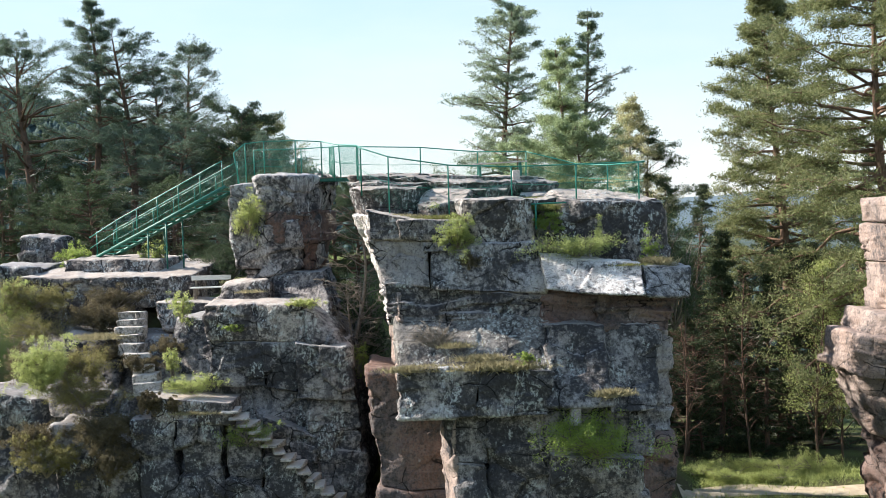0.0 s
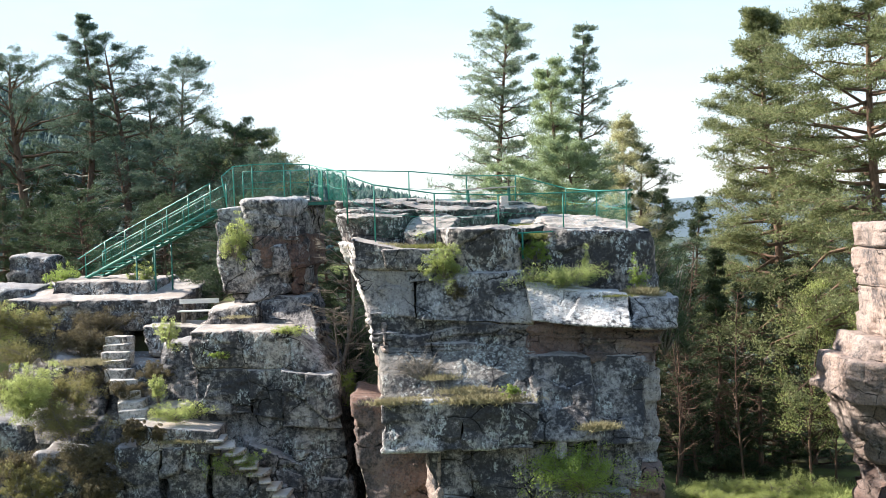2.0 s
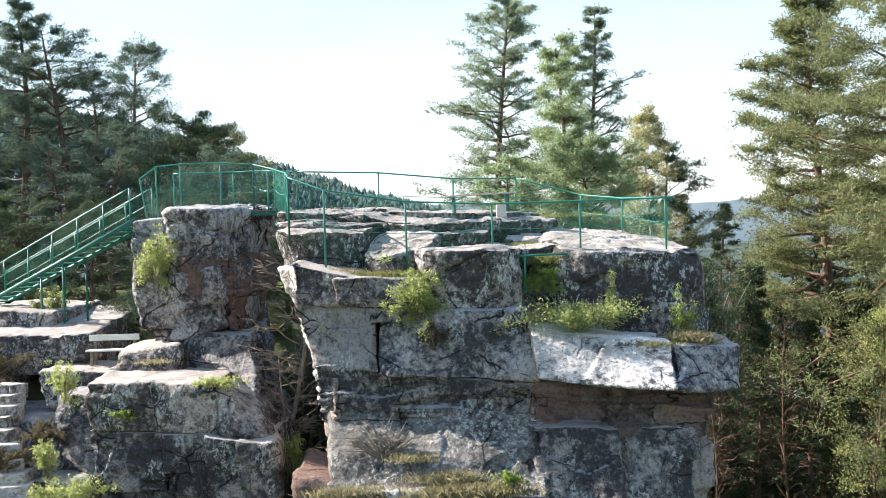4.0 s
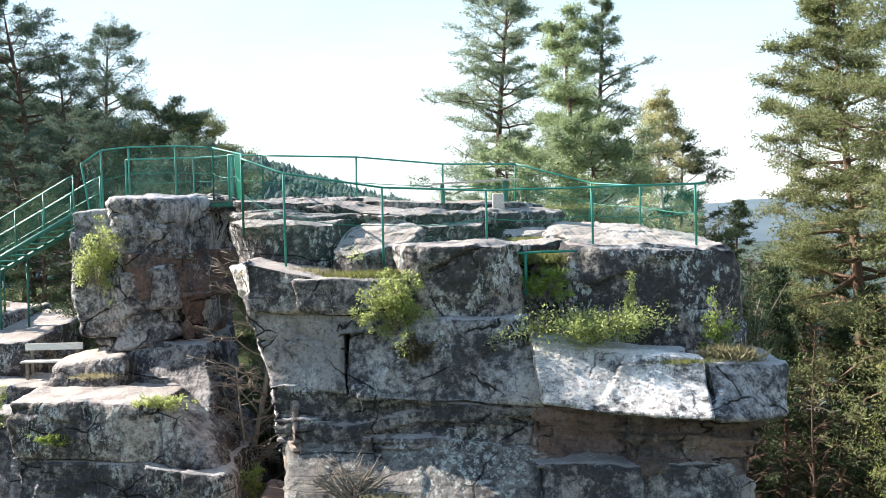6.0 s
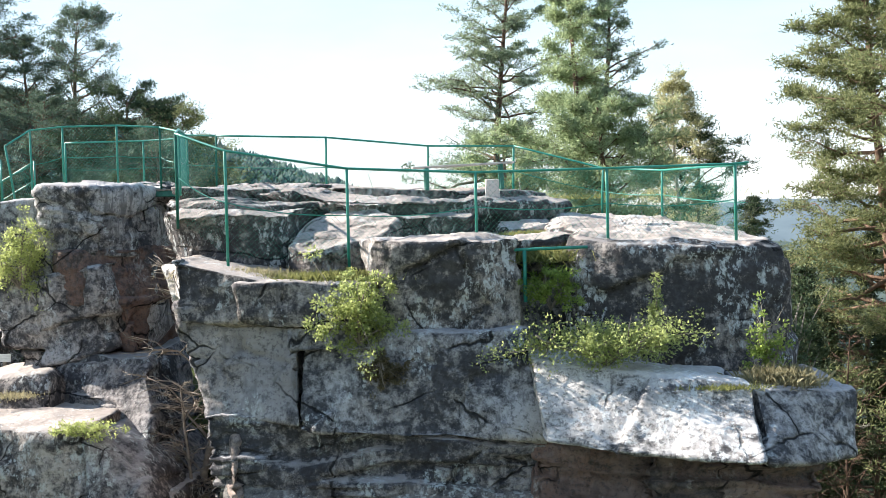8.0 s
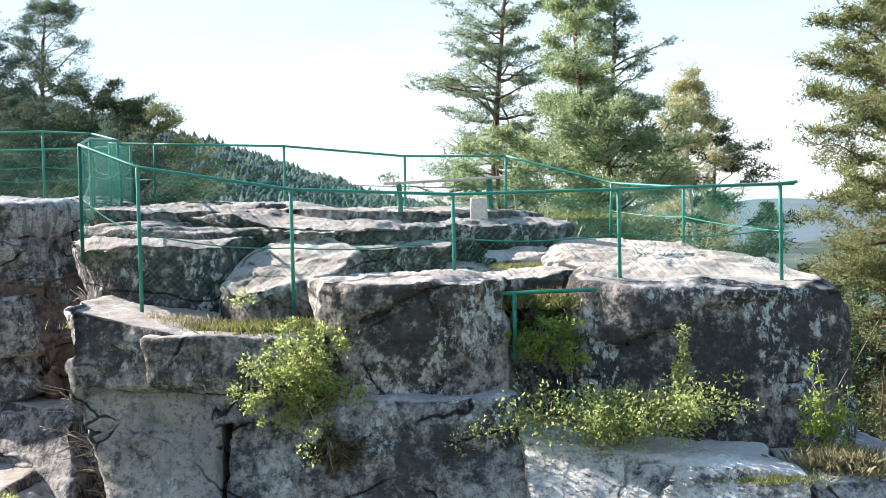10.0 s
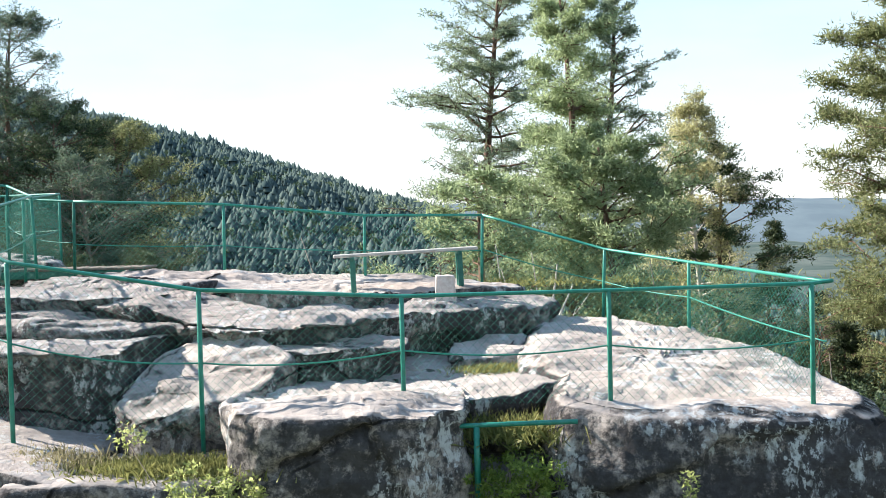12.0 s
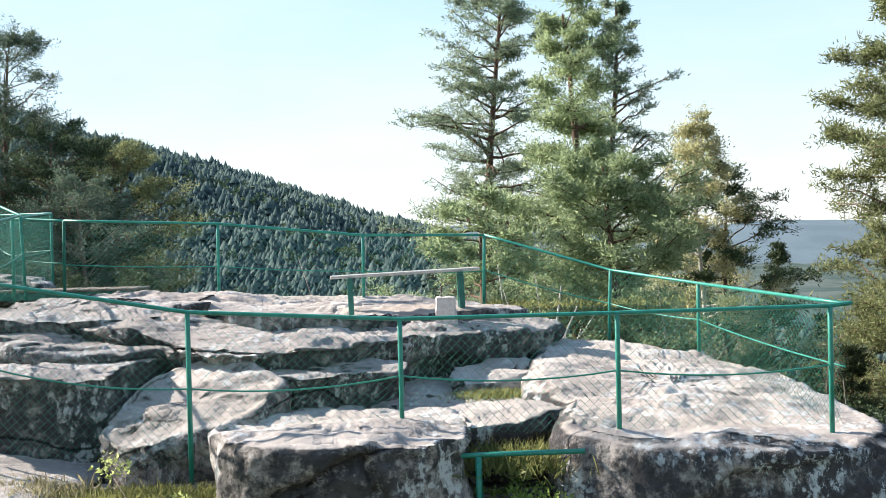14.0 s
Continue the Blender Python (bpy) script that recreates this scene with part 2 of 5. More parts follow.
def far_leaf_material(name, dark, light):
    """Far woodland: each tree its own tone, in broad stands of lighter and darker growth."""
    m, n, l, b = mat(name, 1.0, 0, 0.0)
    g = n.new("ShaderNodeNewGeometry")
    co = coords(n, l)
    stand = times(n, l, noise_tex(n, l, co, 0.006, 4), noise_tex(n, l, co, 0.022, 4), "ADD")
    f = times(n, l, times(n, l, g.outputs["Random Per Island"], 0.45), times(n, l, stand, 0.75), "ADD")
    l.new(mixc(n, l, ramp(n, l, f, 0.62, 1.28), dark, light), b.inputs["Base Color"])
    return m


PINE = leaf_material("pine_needles", (0.016, 0.03, 0.017), (0.10, 0.14, 0.066), 0.2)
PINE_BLUE = leaf_material("blue_green_needles", (0.038, 0.068, 0.052), (0.145, 0.195, 0.13), 0.26)
# Lighter than the other pines: sun on these crowns is put into the colour.
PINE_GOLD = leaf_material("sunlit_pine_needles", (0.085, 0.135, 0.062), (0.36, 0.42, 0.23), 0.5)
PINE_OLIVE = leaf_material("olive_pine_needles", (0.055, 0.075, 0.028), (0.30, 0.315, 0.145), 0.36)
FIR = leaf_material("fir_needles", (0.08, 0.12, 0.085), (0.28, 0.335, 0.215), 0.48)
# Needle colour darkened for the shade inside the wood.
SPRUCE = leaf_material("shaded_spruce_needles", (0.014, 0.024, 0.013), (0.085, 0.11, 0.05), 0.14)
HEATH = leaf_material("olive_heath_leaves", (0.10, 0.10, 0.036), (0.27, 0.24, 0.10), 0.45)
BIRCH = leaf_material("young_golden_leaves", (0.24, 0.23, 0.12), (0.48, 0.46, 0.25), 0.55)
SPRING = leaf_material("fresh_spring_leaves", (0.16, 0.195, 0.06), (0.42, 0.46, 0.18), 0.58)
SPRING_DEEP = leaf_material("mid_green_leaves", (0.10, 0.16, 0.035), (0.31, 0.38, 0.10), 0.55)
DRY = leaf_material("dry_heather", (0.06, 0.048, 0.03), (0.17, 0.14, 0.078), 0.35)
GRASS = leaf_material("short_grass", (0.10, 0.12, 0.035), (0.28, 0.27, 0.10), 0.4)
STRAW = leaf_material("straw_grass", (0.15, 0.135, 0.07), (0.34, 0.30, 0.18), 0.4)
# Distance haze tints the conifer and hill-floor base colours, bluer and lighter.
FAR_WOOD = far_leaf_material("haze_blue_conifers", (0.045, 0.072, 0.074), (0.115, 0.15, 0.13))
HILL_FLOOR = plain_material("haze_blue_forest_floor", (0.04, 0.062, 0.06), (0.056, 0.08, 0.075), 0.02, 0.95, 0, 0.0, 0.0)
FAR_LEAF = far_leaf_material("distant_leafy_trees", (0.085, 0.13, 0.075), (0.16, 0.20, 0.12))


def ground_material():
    m, n, l, b = mat("forest_ground", 0.95, 0, 0.1)
    co = coords(n, l)
    a, c, f = noise_tex(n, l, co, 0.08, 6), noise_tex(n, l, co, 0.7, 7, 0.65), noise_tex(n, l, co, 9, 5, 0.7)
    col = mixc(n, l, ramp(n, l, c, 0.35, 0.65), (0.07, 0.055, 0.035), (0.10, 0.12, 0.04))
    col = mixc(n, l, ramp(n, l, a, 0.45, 0.6), col, (0.13, 0.16, 0.05))
    col = mixc(n, l, ramp(n, l, f, 0.5, 0.75, 0, 0.6), col, (0.17, 0.13, 0.08))
    l.new(col, b.inputs["Base Color"])
    bump(n, l, b, f, 0.8, 0.08)
    return m


GROUND = ground_material()
SAND = plain_material("sandy_path", (0.38, 0.31, 0.22), (0.48, 0.40, 0.29), 3, 0.95, 0, 0.1, 0.5, (1, 1, 1), 0.03)
# Ridge and valley carry the air's blue-grey haze in their base colours.
RIDGE = plain_material("haze_blue_ridge", (0.12, 0.155, 0.178), (0.145, 0.185, 0.205), 0.004, 0.95, 0, 0.0, 0.0)
VALLEY = plain_material("hazed_valley_fields", (0.06, 0.085, 0.078), (0.115, 0.135, 0.122), 0.006, 0.95, 0, 0.0, 0.0)


# ---- mesh helpers ----
class Pile:
    """Gathers vertices and faces of one mesh."""

    def __init__(self):
        self.v, self.f, self.count = [], [], 0

    def add(self, v, f):
        v, f = np.asarray(v, float), np.asarray(f, int)
        self.v.append(v)
        self.f.append(f + self.count)
        self.count += len(v)

    def mesh(self, name):
        return build_mesh(name, np.concatenate(self.v), np.concatenate(self.f))


def build_mesh(name, v, f):
    me = bpy.data.meshes.new(name)
    k = f.shape[1]
    me.vertices.add(len(v))
    me.vertices.foreach_set("co", np.ascontiguousarray(v, np.float32).ravel())
    me.loops.add(len(f) * k)
    me.loops.foreach_set("vertex_index", np.ascontiguousarray(f, np.int32).ravel())
    me.polygons.add(len(f))
    me.polygons.foreach_set("loop_start", np.arange(0, len(f) * k, k, dtype=np.int32))
    me.update(calc_edges=True)
    return me


def empty(name, label, category, at=(0, 0, 0), group="", kind=""):
    ob = new(name)
    ob.empty_display_size = 0.2
    ob.location = at
    return tagged(ob, label, category, group, kind)


def part(name, data, material, parent=None, label="", smooth=False):
    """Links a mesh or a Pile as one object, under a parent if there is one; the mesh is in the parent's own space."""
    me = data.mesh(name) if isinstance(data, Pile) else data
    if not me.materials:
        me.materials.append(material)
    if smooth:
        me.polygons.foreach_set("use_smooth", [True] * len(me.polygons))
    ob = new(name, me)
    ob.parent = parent
    return tagged(ob, label)


def tube(pts, radii, sides=6):
    """A tapered tube along points: vertices and quads, closed by pinched ends."""
    pts = np.asarray(pts, float)
    radii = np.broadcast_to(np.asarray(radii, float), (len(pts),))
    d = np.gradient(pts, axis=0)
    d /= np.linalg.norm(d, axis=1)[:, None] + 1e-9
    ref = np.where(np.abs(d[:, 2:3]) > 0.9, [[1.0, 0, 0]], [[0, 0, 1.0]])
    a = np.cross(d, ref)
    a /= np.linalg.norm(a, axis=1)[:, None] + 1e-9
    b = np.cross(d, a)
    ang = np.linspace(0, 2 * math.pi, sides, endpoint=False)
    ring = pts[:, None] + radii[:, None, None] * (np.cos(ang)[None, :, None] * a[:, None] + np.sin(ang)[None, :, None] * b[:, None])
    v = np.concatenate([ring.reshape(-1, 3), pts[:1], pts[-1:]])
    f, k = [], len(pts)
    for i in range(k - 1):
        for j in range(sides):
            q = (j + 1) % sides
            f.append((i * sides + j, i * sides + q, (i + 1) * sides + q, (i + 1) * sides + j))
    for j in range(0, sides - 1, 2):
        q, w = (j + 1) % sides, (j + 2) % sides
        f.append((k * sides, w, q, j))
        e = (k - 1) * sides
        f.append((k * sides + 1, e + j, e + q, e + w))
    return v, np.array(f)


def box(a, b, bevel=0.012):
    """A box between two corners with its edges cut: vertices and quads."""
    bm = bmesh.new()
    bmesh.ops.create_cube(bm, size=1)
    a, b = np.minimum(a, b), np.maximum(a, b)
    for v in bm.verts:
        v.co = Vector((a + b) / 2 + np.array(v.co) * (b - a))
    if bevel:
        bmesh.ops.bevel(bm, geom=bm.edges[:], offset=min(bevel, 0.4 * float((b - a).min())), segments=1, affect="EDGES")
    me = bpy.data.meshes.new("box")
    bm.to_mesh(me)
    bm.free()
    return me


def grad_noise(p, seed):
    """Smooth lattice noise about -1..1 at points (n, 3)."""
    i = np.floor(p).astype(np.int64)
    u = p - i
    w = u * u * u * (u * (u * 6 - 15) + 10)
    total = np.zeros(len(p))
    for c in range(8):
        o = np.array([c & 1, c >> 1 & 1, c >> 2 & 1])
        q = i + o
        h = (q[:, 0] * 73856093 ^ q[:, 1] * 19349663 ^ q[:, 2] * 83492791 ^ seed * 2654435761) & 0xFFFFFFFF
        h = (h ^ h >> 13) * 1274126177 & 0xFFFFFFFF
        h = h ^ h >> 16
        g = np.stack([(h & 255), (h >> 8 & 255), (h >> 16 & 255)], 1) / 127.5 - 1
        total += np.prod(np.where(o, w, 1 - w), axis=1) * np.einsum("ij,ij->i", g, u - o)
    return total * 1.25


def fbm(p, seed, octaves=4, gain=0.5):
    total, amp = np.zeros(len(p)), 1.0
    for k in range(octaves):
        total += amp * grad_noise(p * 2 ** k, seed + 17 * k)
        amp *= gain
    return total


# ---- rock ----
def weather(P, f, seed, amp, strata, step, wander):
    """Displaces a block's surface: broad bends, broken facets with open joints, bedding grooves and fine chips."""
    bend = np.stack([fbm(P * 0.55 + 9.0 * k, 60 + k, 3) for k in range(3)], 1)
    P = P + bend * np.array([0.15, 0.13, 0.08]) * wander
    e = np.cross(P[f[:, 2]] - P[f[:, 0]], P[f[:, 3]] - P[f[:, 1]])
    N = np.zeros_like(P)
    for k in range(4):
        np.add.at(N, f[:, k], e)
    N /= np.linalg.norm(N, axis=1)[:, None] + 1e-12
    steep = np.clip(1.25 - 1.2 * np.abs(N[:, 2]), 0, 1)
    big = fbm(P * np.array([0.7, 0.7, 0.9]) + seed * 3.1, seed, 3)
    st = big * step
    chip = (np.floor(st) + np.clip((st - np.floor(st)) * 6 - 2.5, 0, 1)) / step
    D = amp * (0.3 * big + 0.75 * chip * (0.3 + 0.7 * steep))
    warp = 0.25 * fbm(P * 0.6, seed + 5, 2)
    lay = np.stack([P[:, 0] * 0.35, P[:, 1] * 0.35, (P[:, 2] + warp) * 4.2], 1)
    l1 = grad_noise(lay, seed + 9) + 0.6 * grad_noise(lay * np.array([1.6, 1.6, 2.3]), seed + 11)
    groove = np.clip(1 - np.abs(l1) * 5, 0, 1)
    D += 0.75 * strata * steep * (1.0 * np.tanh(l1 * 2.5) - 0.9 * groove)
    rng = np.random.default_rng(seed)
    lo, hi = P.min(0), P.max(0)
    nx, ny, nz = (max(1, int(round(q))) for q in (hi - lo) / np.array([1.35, 2.0, 0.95]))
    site = np.array([((i + 0.5 + 0.5 * (k % 2) + rng.normal() * 0.2) / nx, (j + 0.5 + rng.normal() * 0.2) / ny, (k + 0.5 + rng.normal() * 0.2) / nz)
                     for i in range(-1, nx + 1) for j in range(ny) for k in range(nz)])[:160]
    cells = len(site)
    site = lo + site * (hi - lo)
    tilt, off = rng.normal(size=(cells, 3)) * 0.11, rng.normal(size=cells) * 0.06
    sq = np.array([0.8, 0.8, 1.4])
    Pw = P + 0.07 * bend + 0.03 * np.stack([grad_noise(P * 3.1 + 5.0 * k, 90 + k) for k in range(3)], 1)
    best, second, who = np.full(len(P), 1e9), np.full(len(P), 1e9), np.zeros(len(P), int)
    for k in range(cells):
        dd = np.sqrt((((Pw - site[k]) * sq) ** 2).sum(1))
        near = dd < best
        second = np.where(near, best, np.minimum(second, dd))
        who = np.where(near, k, who)
        best = np.minimum(best, dd)
    facet = off[who] + np.einsum("ij,ij->i", tilt[who], P - site[who])
    seam = np.clip(1.1 - (second - best) / 0.05, 0, 1)
    weight = (amp / 0.1) * (0.15 + 0.85 * steep)
    D += weight * (0.8 * np.clip(facet, -0.11, 0.11) - 0.16 * seam * steep * np.clip(0.3 + 1.9 * grad_noise(P * 0.8, seed + 77), 0, 1))
    D += 0.16 * amp * fbm(P * 4.5, seed + 31, 3, 0.6) + 0.009 * fbm(P * 13, seed + 41, 2)
    return P + N * D[:, None]


def slab_mesh(name, outline, top, slope, thick, seed, res, rounding, undercut, amp, strata, swell=0.0):
    """A slab of stone with a worn outline in plan (counter-clockwise), a sloping stepped top, a rounded rim and bedded, undercut sides."""
    o = np.asarray(outline, float)
    for _ in range(3):
        q = np.roll(o, -1, 0)
        o = np.stack([0.75 * o + 0.25 * q, 0.25 * o + 0.75 * q], 1).reshape(-1, 2)
    gap = np.linalg.norm(np.roll(o, -1, 0) - o, axis=1)
    run = np.concatenate([[0], np.cumsum(gap)])
    n = int(run[-1] / res)
    at = np.linspace(0, run[-1], n, endpoint=False)
    o = np.stack([np.interp(at, run, np.append(o[:, k], o[0, k])) for k in range(2)], 1)
    mid = o.mean(0)
    flat = np.column_stack([o, np.zeros(n)])
    out = (np.roll(o, -1, 0) - np.roll(o, 1, 0)) @ np.array([[0, -1], [1, 0]])
    out /= np.linalg.norm(out, axis=1)[:, None]
    o = o + out * (0.16 * fbm(flat * 1.1, seed, 2) + 0.05 * fbm(flat * 4.0, seed + 3, 2))[:, None]
    zt = lambda p, w: top + (p - mid) @ np.asarray(slope) + swell * w
    rings = [np.column_stack([mid + (o - mid) * 0.02, zt(mid + (o - mid) * 0.02, 0) - thick])]
    levels = max(3, int(thick / res))
    for j in range(levels + 1):
        d = thick * (1 - j / levels)
        rnd = rounding - math.sqrt(max(0.0, rounding ** 2 - max(0.0, rounding - d) ** 2)) if rounding else 0
        p = o - out * (undercut * (d / thick) ** 0.7 + rnd)
        rings.append(np.column_stack([p, zt(o, 0) - max(d, 0.0)]))
    inset = rounding + 0.01
    edge = o - out * inset
    count = max(6, int(np.linalg.norm(o - mid, axis=1).mean() / (1.3 * res)))
    for k in range(count + 1):
        w = 1 - 0.985 * (k / count)
        p = mid + (edge - mid) * w
        rings.append(np.column_stack([p, zt(p, 1 - w * w)]))
    for r in rings[levels + 2:]:
        g = fbm(np.column_stack([r[:, 0] * 0.7, r[:, 1] * 1.7, np.zeros(n)]), seed + 8, 4) * 3.0
        r[:, 2] += 0.032 * (np.floor(g) + np.clip((g - np.floor(g)) * 5 - 2, 0, 1)) * min(1.0, thick / 0.3)
    P = np.concatenate(rings)
    i = np.arange(n)
    f = np.concatenate([np.stack([k * n + i, k * n + (i + 1) % n, (k + 1) * n + (i + 1) % n, (k + 1) * n + i], 1) for k in range(len(rings) - 1)])
    return build_mesh(name, weather(P, f, seed, amp, strata, 3.0, 0.35), f)


def hex_mesh(name, c8, seed, res, rnd, amp, strata, step):
    """A worn block of stone between eight corners (front tl tr bl br, back tl tr bl br): rounded, chipped in steps, bedded."""
    c8 = np.asarray(c8, float)
    h = 0.5 * np.array([np.linalg.norm(c8[1] - c8[0]) + np.linalg.norm(c8[3] - c8[2]), np.linalg.norm(c8[4] - c8[0]) + np.linalg.norm(c8[6] - c8[2]), np.linalg.norm(c8[2] - c8[0]) + np.linalg.norm(c8[3] - c8[1])]) / 2
    n = np.maximum(3, np.ceil(2 * h / res).astype(int))
    n[1] = max(3, int(n[1] * 0.42))
    n = np.minimum(n, 260)
    verts, quads, base = [], [], 0
    for ax in range(3):
        u, w = [k for k in range(3) if k != ax]
        for s in (-1, 1):
            nu, nw = n[u], n[w]
            gu, gw = np.meshgrid(np.linspace(-1, 1, nu + 1), np.linspace(-1, 1, nw + 1), indexing="ij")
            q = np.zeros((gu.size, 3))
            q[:, ax], q[:, u], q[:, w] = s, gu.ravel(), gw.ravel()
            idx = np.arange(gu.size).reshape(gu.shape)
            f = np.stack([idx[:-1, :-1], idx[1:, :-1], idx[1:, 1:], idx[:-1, 1:]], -1).reshape(-1, 4)
            if (s > 0) != (ax != 1):
                f = f[:, ::-1]
            verts.append(q)
            quads.append(f + base)
            base += len(q)
    q, f = np.concatenate(verts), np.concatenate(quads)
    key = np.round(q * 1e5).astype(np.int64)
    _, first, inv = np.unique(key, axis=0, return_index=True, return_inverse=True)
    inv = inv.reshape(-1)
    q, f = q[first], inv[f]
    r = min(rnd, 0.48 * 2 * h.min())
    p = q * h
    r = (r * np.clip(0.75 + 1.1 * grad_noise(p * 0.9 + seed * 7.7, seed + 3), 0.25, 1.0))[:, None]
    inner = np.clip(p, -(h - r), h - r)
    d = p - inner
    p = (inner + r * d / (np.linalg.norm(d, axis=1)[:, None] + 1e-9)) / h
    t = (p + 1) / 2
    x, y, z = t[:, 0:1], t[:, 1:2], 1 - t[:, 2:3]
    front = (1 - z) * ((1 - x) * c8[0] + x * c8[1]) + z * ((1 - x) * c8[2] + x * c8[3])
    back = (1 - z) * ((1 - x) * c8[4] + x * c8[5]) + z * ((1 - x) * c8[6] + x * c8[7])
    P = (1 - y) * front + y * back

    return build_mesh(name, weather(P, f, seed, amp, strata, step, min(1.0, 1.1 * h.min())), f)


class Crag:
    def __init__(self, name, label, category="rock"):
        self.ob = empty(name, label, category)
        self.seed = 1 + sum(map(ord, label)) % 97

    def block(self, tl, tr, bl, br, deep, material=None, res=0.09, rnd=0.22, amp=0.10, strata=0.03, step=3.0, back_z=0.0, narrow=(0, 0), low_deep=None, label=""):
        self.seed += 1
        low = deep if low_deep is None else low_deep
        bk = lambda p, dx, dy, dz: (p[0] + dx, p[1] + dy, p[2] + dz)
        c8 = [tl, tr, bl, br, bk(tl, narrow[0], deep, back_z), bk(tr, -narrow[1], deep, back_z), bk(bl, narrow[0], low, 0), bk(br, -narrow[1], low, 0)]
        me = hex_mesh("rock_block", c8, self.seed, res, rnd, amp, strata, step)
        return part("rock_block", me, material or ROCK, self.ob, label, smooth=True)

    def slab(self, outline, top, slope, thick, material, res=0.05, rounding=0.06, undercut=0.1, amp=0.07, strata=0.04, swell=0.0, label=""):
        self.seed += 1
        me = slab_mesh("rock_slab", outline, top, slope, thick, self.seed, res, rounding, undercut, amp, strata, swell)
        return part("rock_slab", me, material, self.ob, label, smooth=True)


main = Crag("sandstone_crag", "tall grey sandstone crag with dark lichen and worn pale top")
B = main.block
# hidden heart of the crag
B((-1.9, 37.2, 11.6), (6.3, 37.2, 11.4), (-1.2, 36.6, -1.0), (6.0, 35.2, -1.0), 7.5, ROCK, 0.35, 0.4, 0.15, 0.02)
# shelf behind the crag
B((-1.9, 43.2, 9.4), (7.4, 42.0, 9.3), (-1.9, 43.0, 0.0), (7.6, 42.0, 0.0), 5.2, ROCK, 0.25, 0.4, 0.2, 0.04)
# top slabs, front to back
S = main.slab
S([(3.72, 36.75), (3.9, 36.45), (4.6, 36.35), (5.6, 36.4), (6.5, 36.5), (7.0, 37.1), (6.95, 38.5), (6.45, 40.2), (5.6, 41.5), (4.7, 42.4), (3.9, 41.8), (3.5, 39.5), (3.75, 37.8)],
  12.26, (-0.07, 0.07), 2.1, ROCK_RIM, 0.055, 0.13, -0.22, 0.07, 0.01, swell=0.05, label="rounded dome of pale worn rock")
S([(0.42, 36.4), (0.7, 36.05), (1.5, 36.0), (2.55, 36.0), (2.9, 36.35), (2.95, 37.2), (2.7, 38.6), (0.9, 38.5), (0.35, 37.3)], 12.17, (-0.02, 0.0), 1.75, ROCK_LIP, 0.055, 0.07, 0.06, 0.10, 0.02)
S([(0.7, 38.0), (2.2, 37.15), (2.75, 37.0), (3.3, 37.2), (3.85, 37.75), (4.4, 38.4), (4.4, 40.4), (3.6, 41.4), (1.5, 39.6)], 12.17, (0.0, 0.035), 0.6, ROCK_TOP, 0.055, 0.08, 0.28, 0.06, 0.03)
S([(2.55, 39.2), (3.35, 39.25), (3.95, 40.2), (3.7, 40.9), (2.7, 40.2)], 12.34, (-0.03, 0.06), 0.35, ROCK_TOP, 0.05, 0.06, 0.05, 0.05, 0.02)
S([(0.35, 37.9), (1.3, 38.05), (2.15, 38.6), (2.2, 39.3), (0.8, 39.4)], 12.56, (-0.05, 0.08), 0.5, ROCK_BED, 0.045, 0.05, 0.2, 0.07, 0.06)
S([(0.5, 38.15), (1.5, 38.65), (2.1, 39.5), (3.05, 40.4), (3.85, 40.75), (4.25, 41.4), (4.1, 42.6), (2.5, 43.6), (-0.5, 43.5), (-2.8, 42.5), (-2.4, 39.8), (-0.4, 38.6)], 12.94, (-0.07, 0.045), 0.95, ROCK_BED, 0.05, 0.07, 0.30, 0.12, 0.07)
S([(-1.2, 40.3), (0.8, 39.9), (2.2, 40.7), (3.55, 41.6), (3.9, 42.7), (2.4, 43.7), (-1.0, 43.6)], 13.02, (-0.045, 0.015), 0.3, ROCK_TOP, 0.055, 0.03, 0.06, 0.06, 0.02)
S([(-3.1, 38.6), (-1.3, 38.45), (-0.3, 38.4), (0.7, 38.15), (1.0, 38.6), (0.4, 40.0), (-3.1, 40.5)], 12.86, (-0.01, 0.12), 0.32, ROCK_BED, 0.045, 0.03, 0.28, 0.10, 0.07)
S([(-3.15, 39.4), (-2.5, 39.2), (-1.25, 39.35), (-0.6, 40.1), (-0.5, 41.5), (-1.3, 43.4), (-3.2, 43.4)], 13.15, (-0.02, 0.035), 0.42, ROCK_BED, 0.05, 0.04, 0.16, 0.12, 0.06)
S([(-2.95, 37.5), (-1.9, 37.5), (-0.75, 37.6), (-0.4, 38.3), (-0.3, 38.9), (-3.0, 39.3)], 12.68, (0.0, 0.1), 0.95, ROCK_BED, 0.05, 0.04, 0.2, 0.12, 0.03)
S([(-0.9, 37.35), (-0.3, 36.7), (0.15, 37.0), (0.75, 37.45), (1.0, 38.1), (0.2, 38.7), (-0.65, 38.3)], 12.34, (0.08, 0.36), 1.0, ROCK_TOP, 0.05, 0.06, 0.02, 0.06, 0.01, label="pale tilted slab")
B((-2.4, 36.15, 12.0), (-0.9, 35.9, 11.66), (-2.2, 36.0, 11.05), (-0.9, 35.8, 10.95), 2.2, ROCK_TOP, 0.056, 0.13, 0.10, 0.03)
B((-1.4, 35.85, 11.64), (0.75, 35.95, 11.62), (-1.3, 35.75, 11.0), (0.75, 35.75, 10.85), 2.0, ROCK_TOP, 0.056, 0.12, 0.08, 0.03)
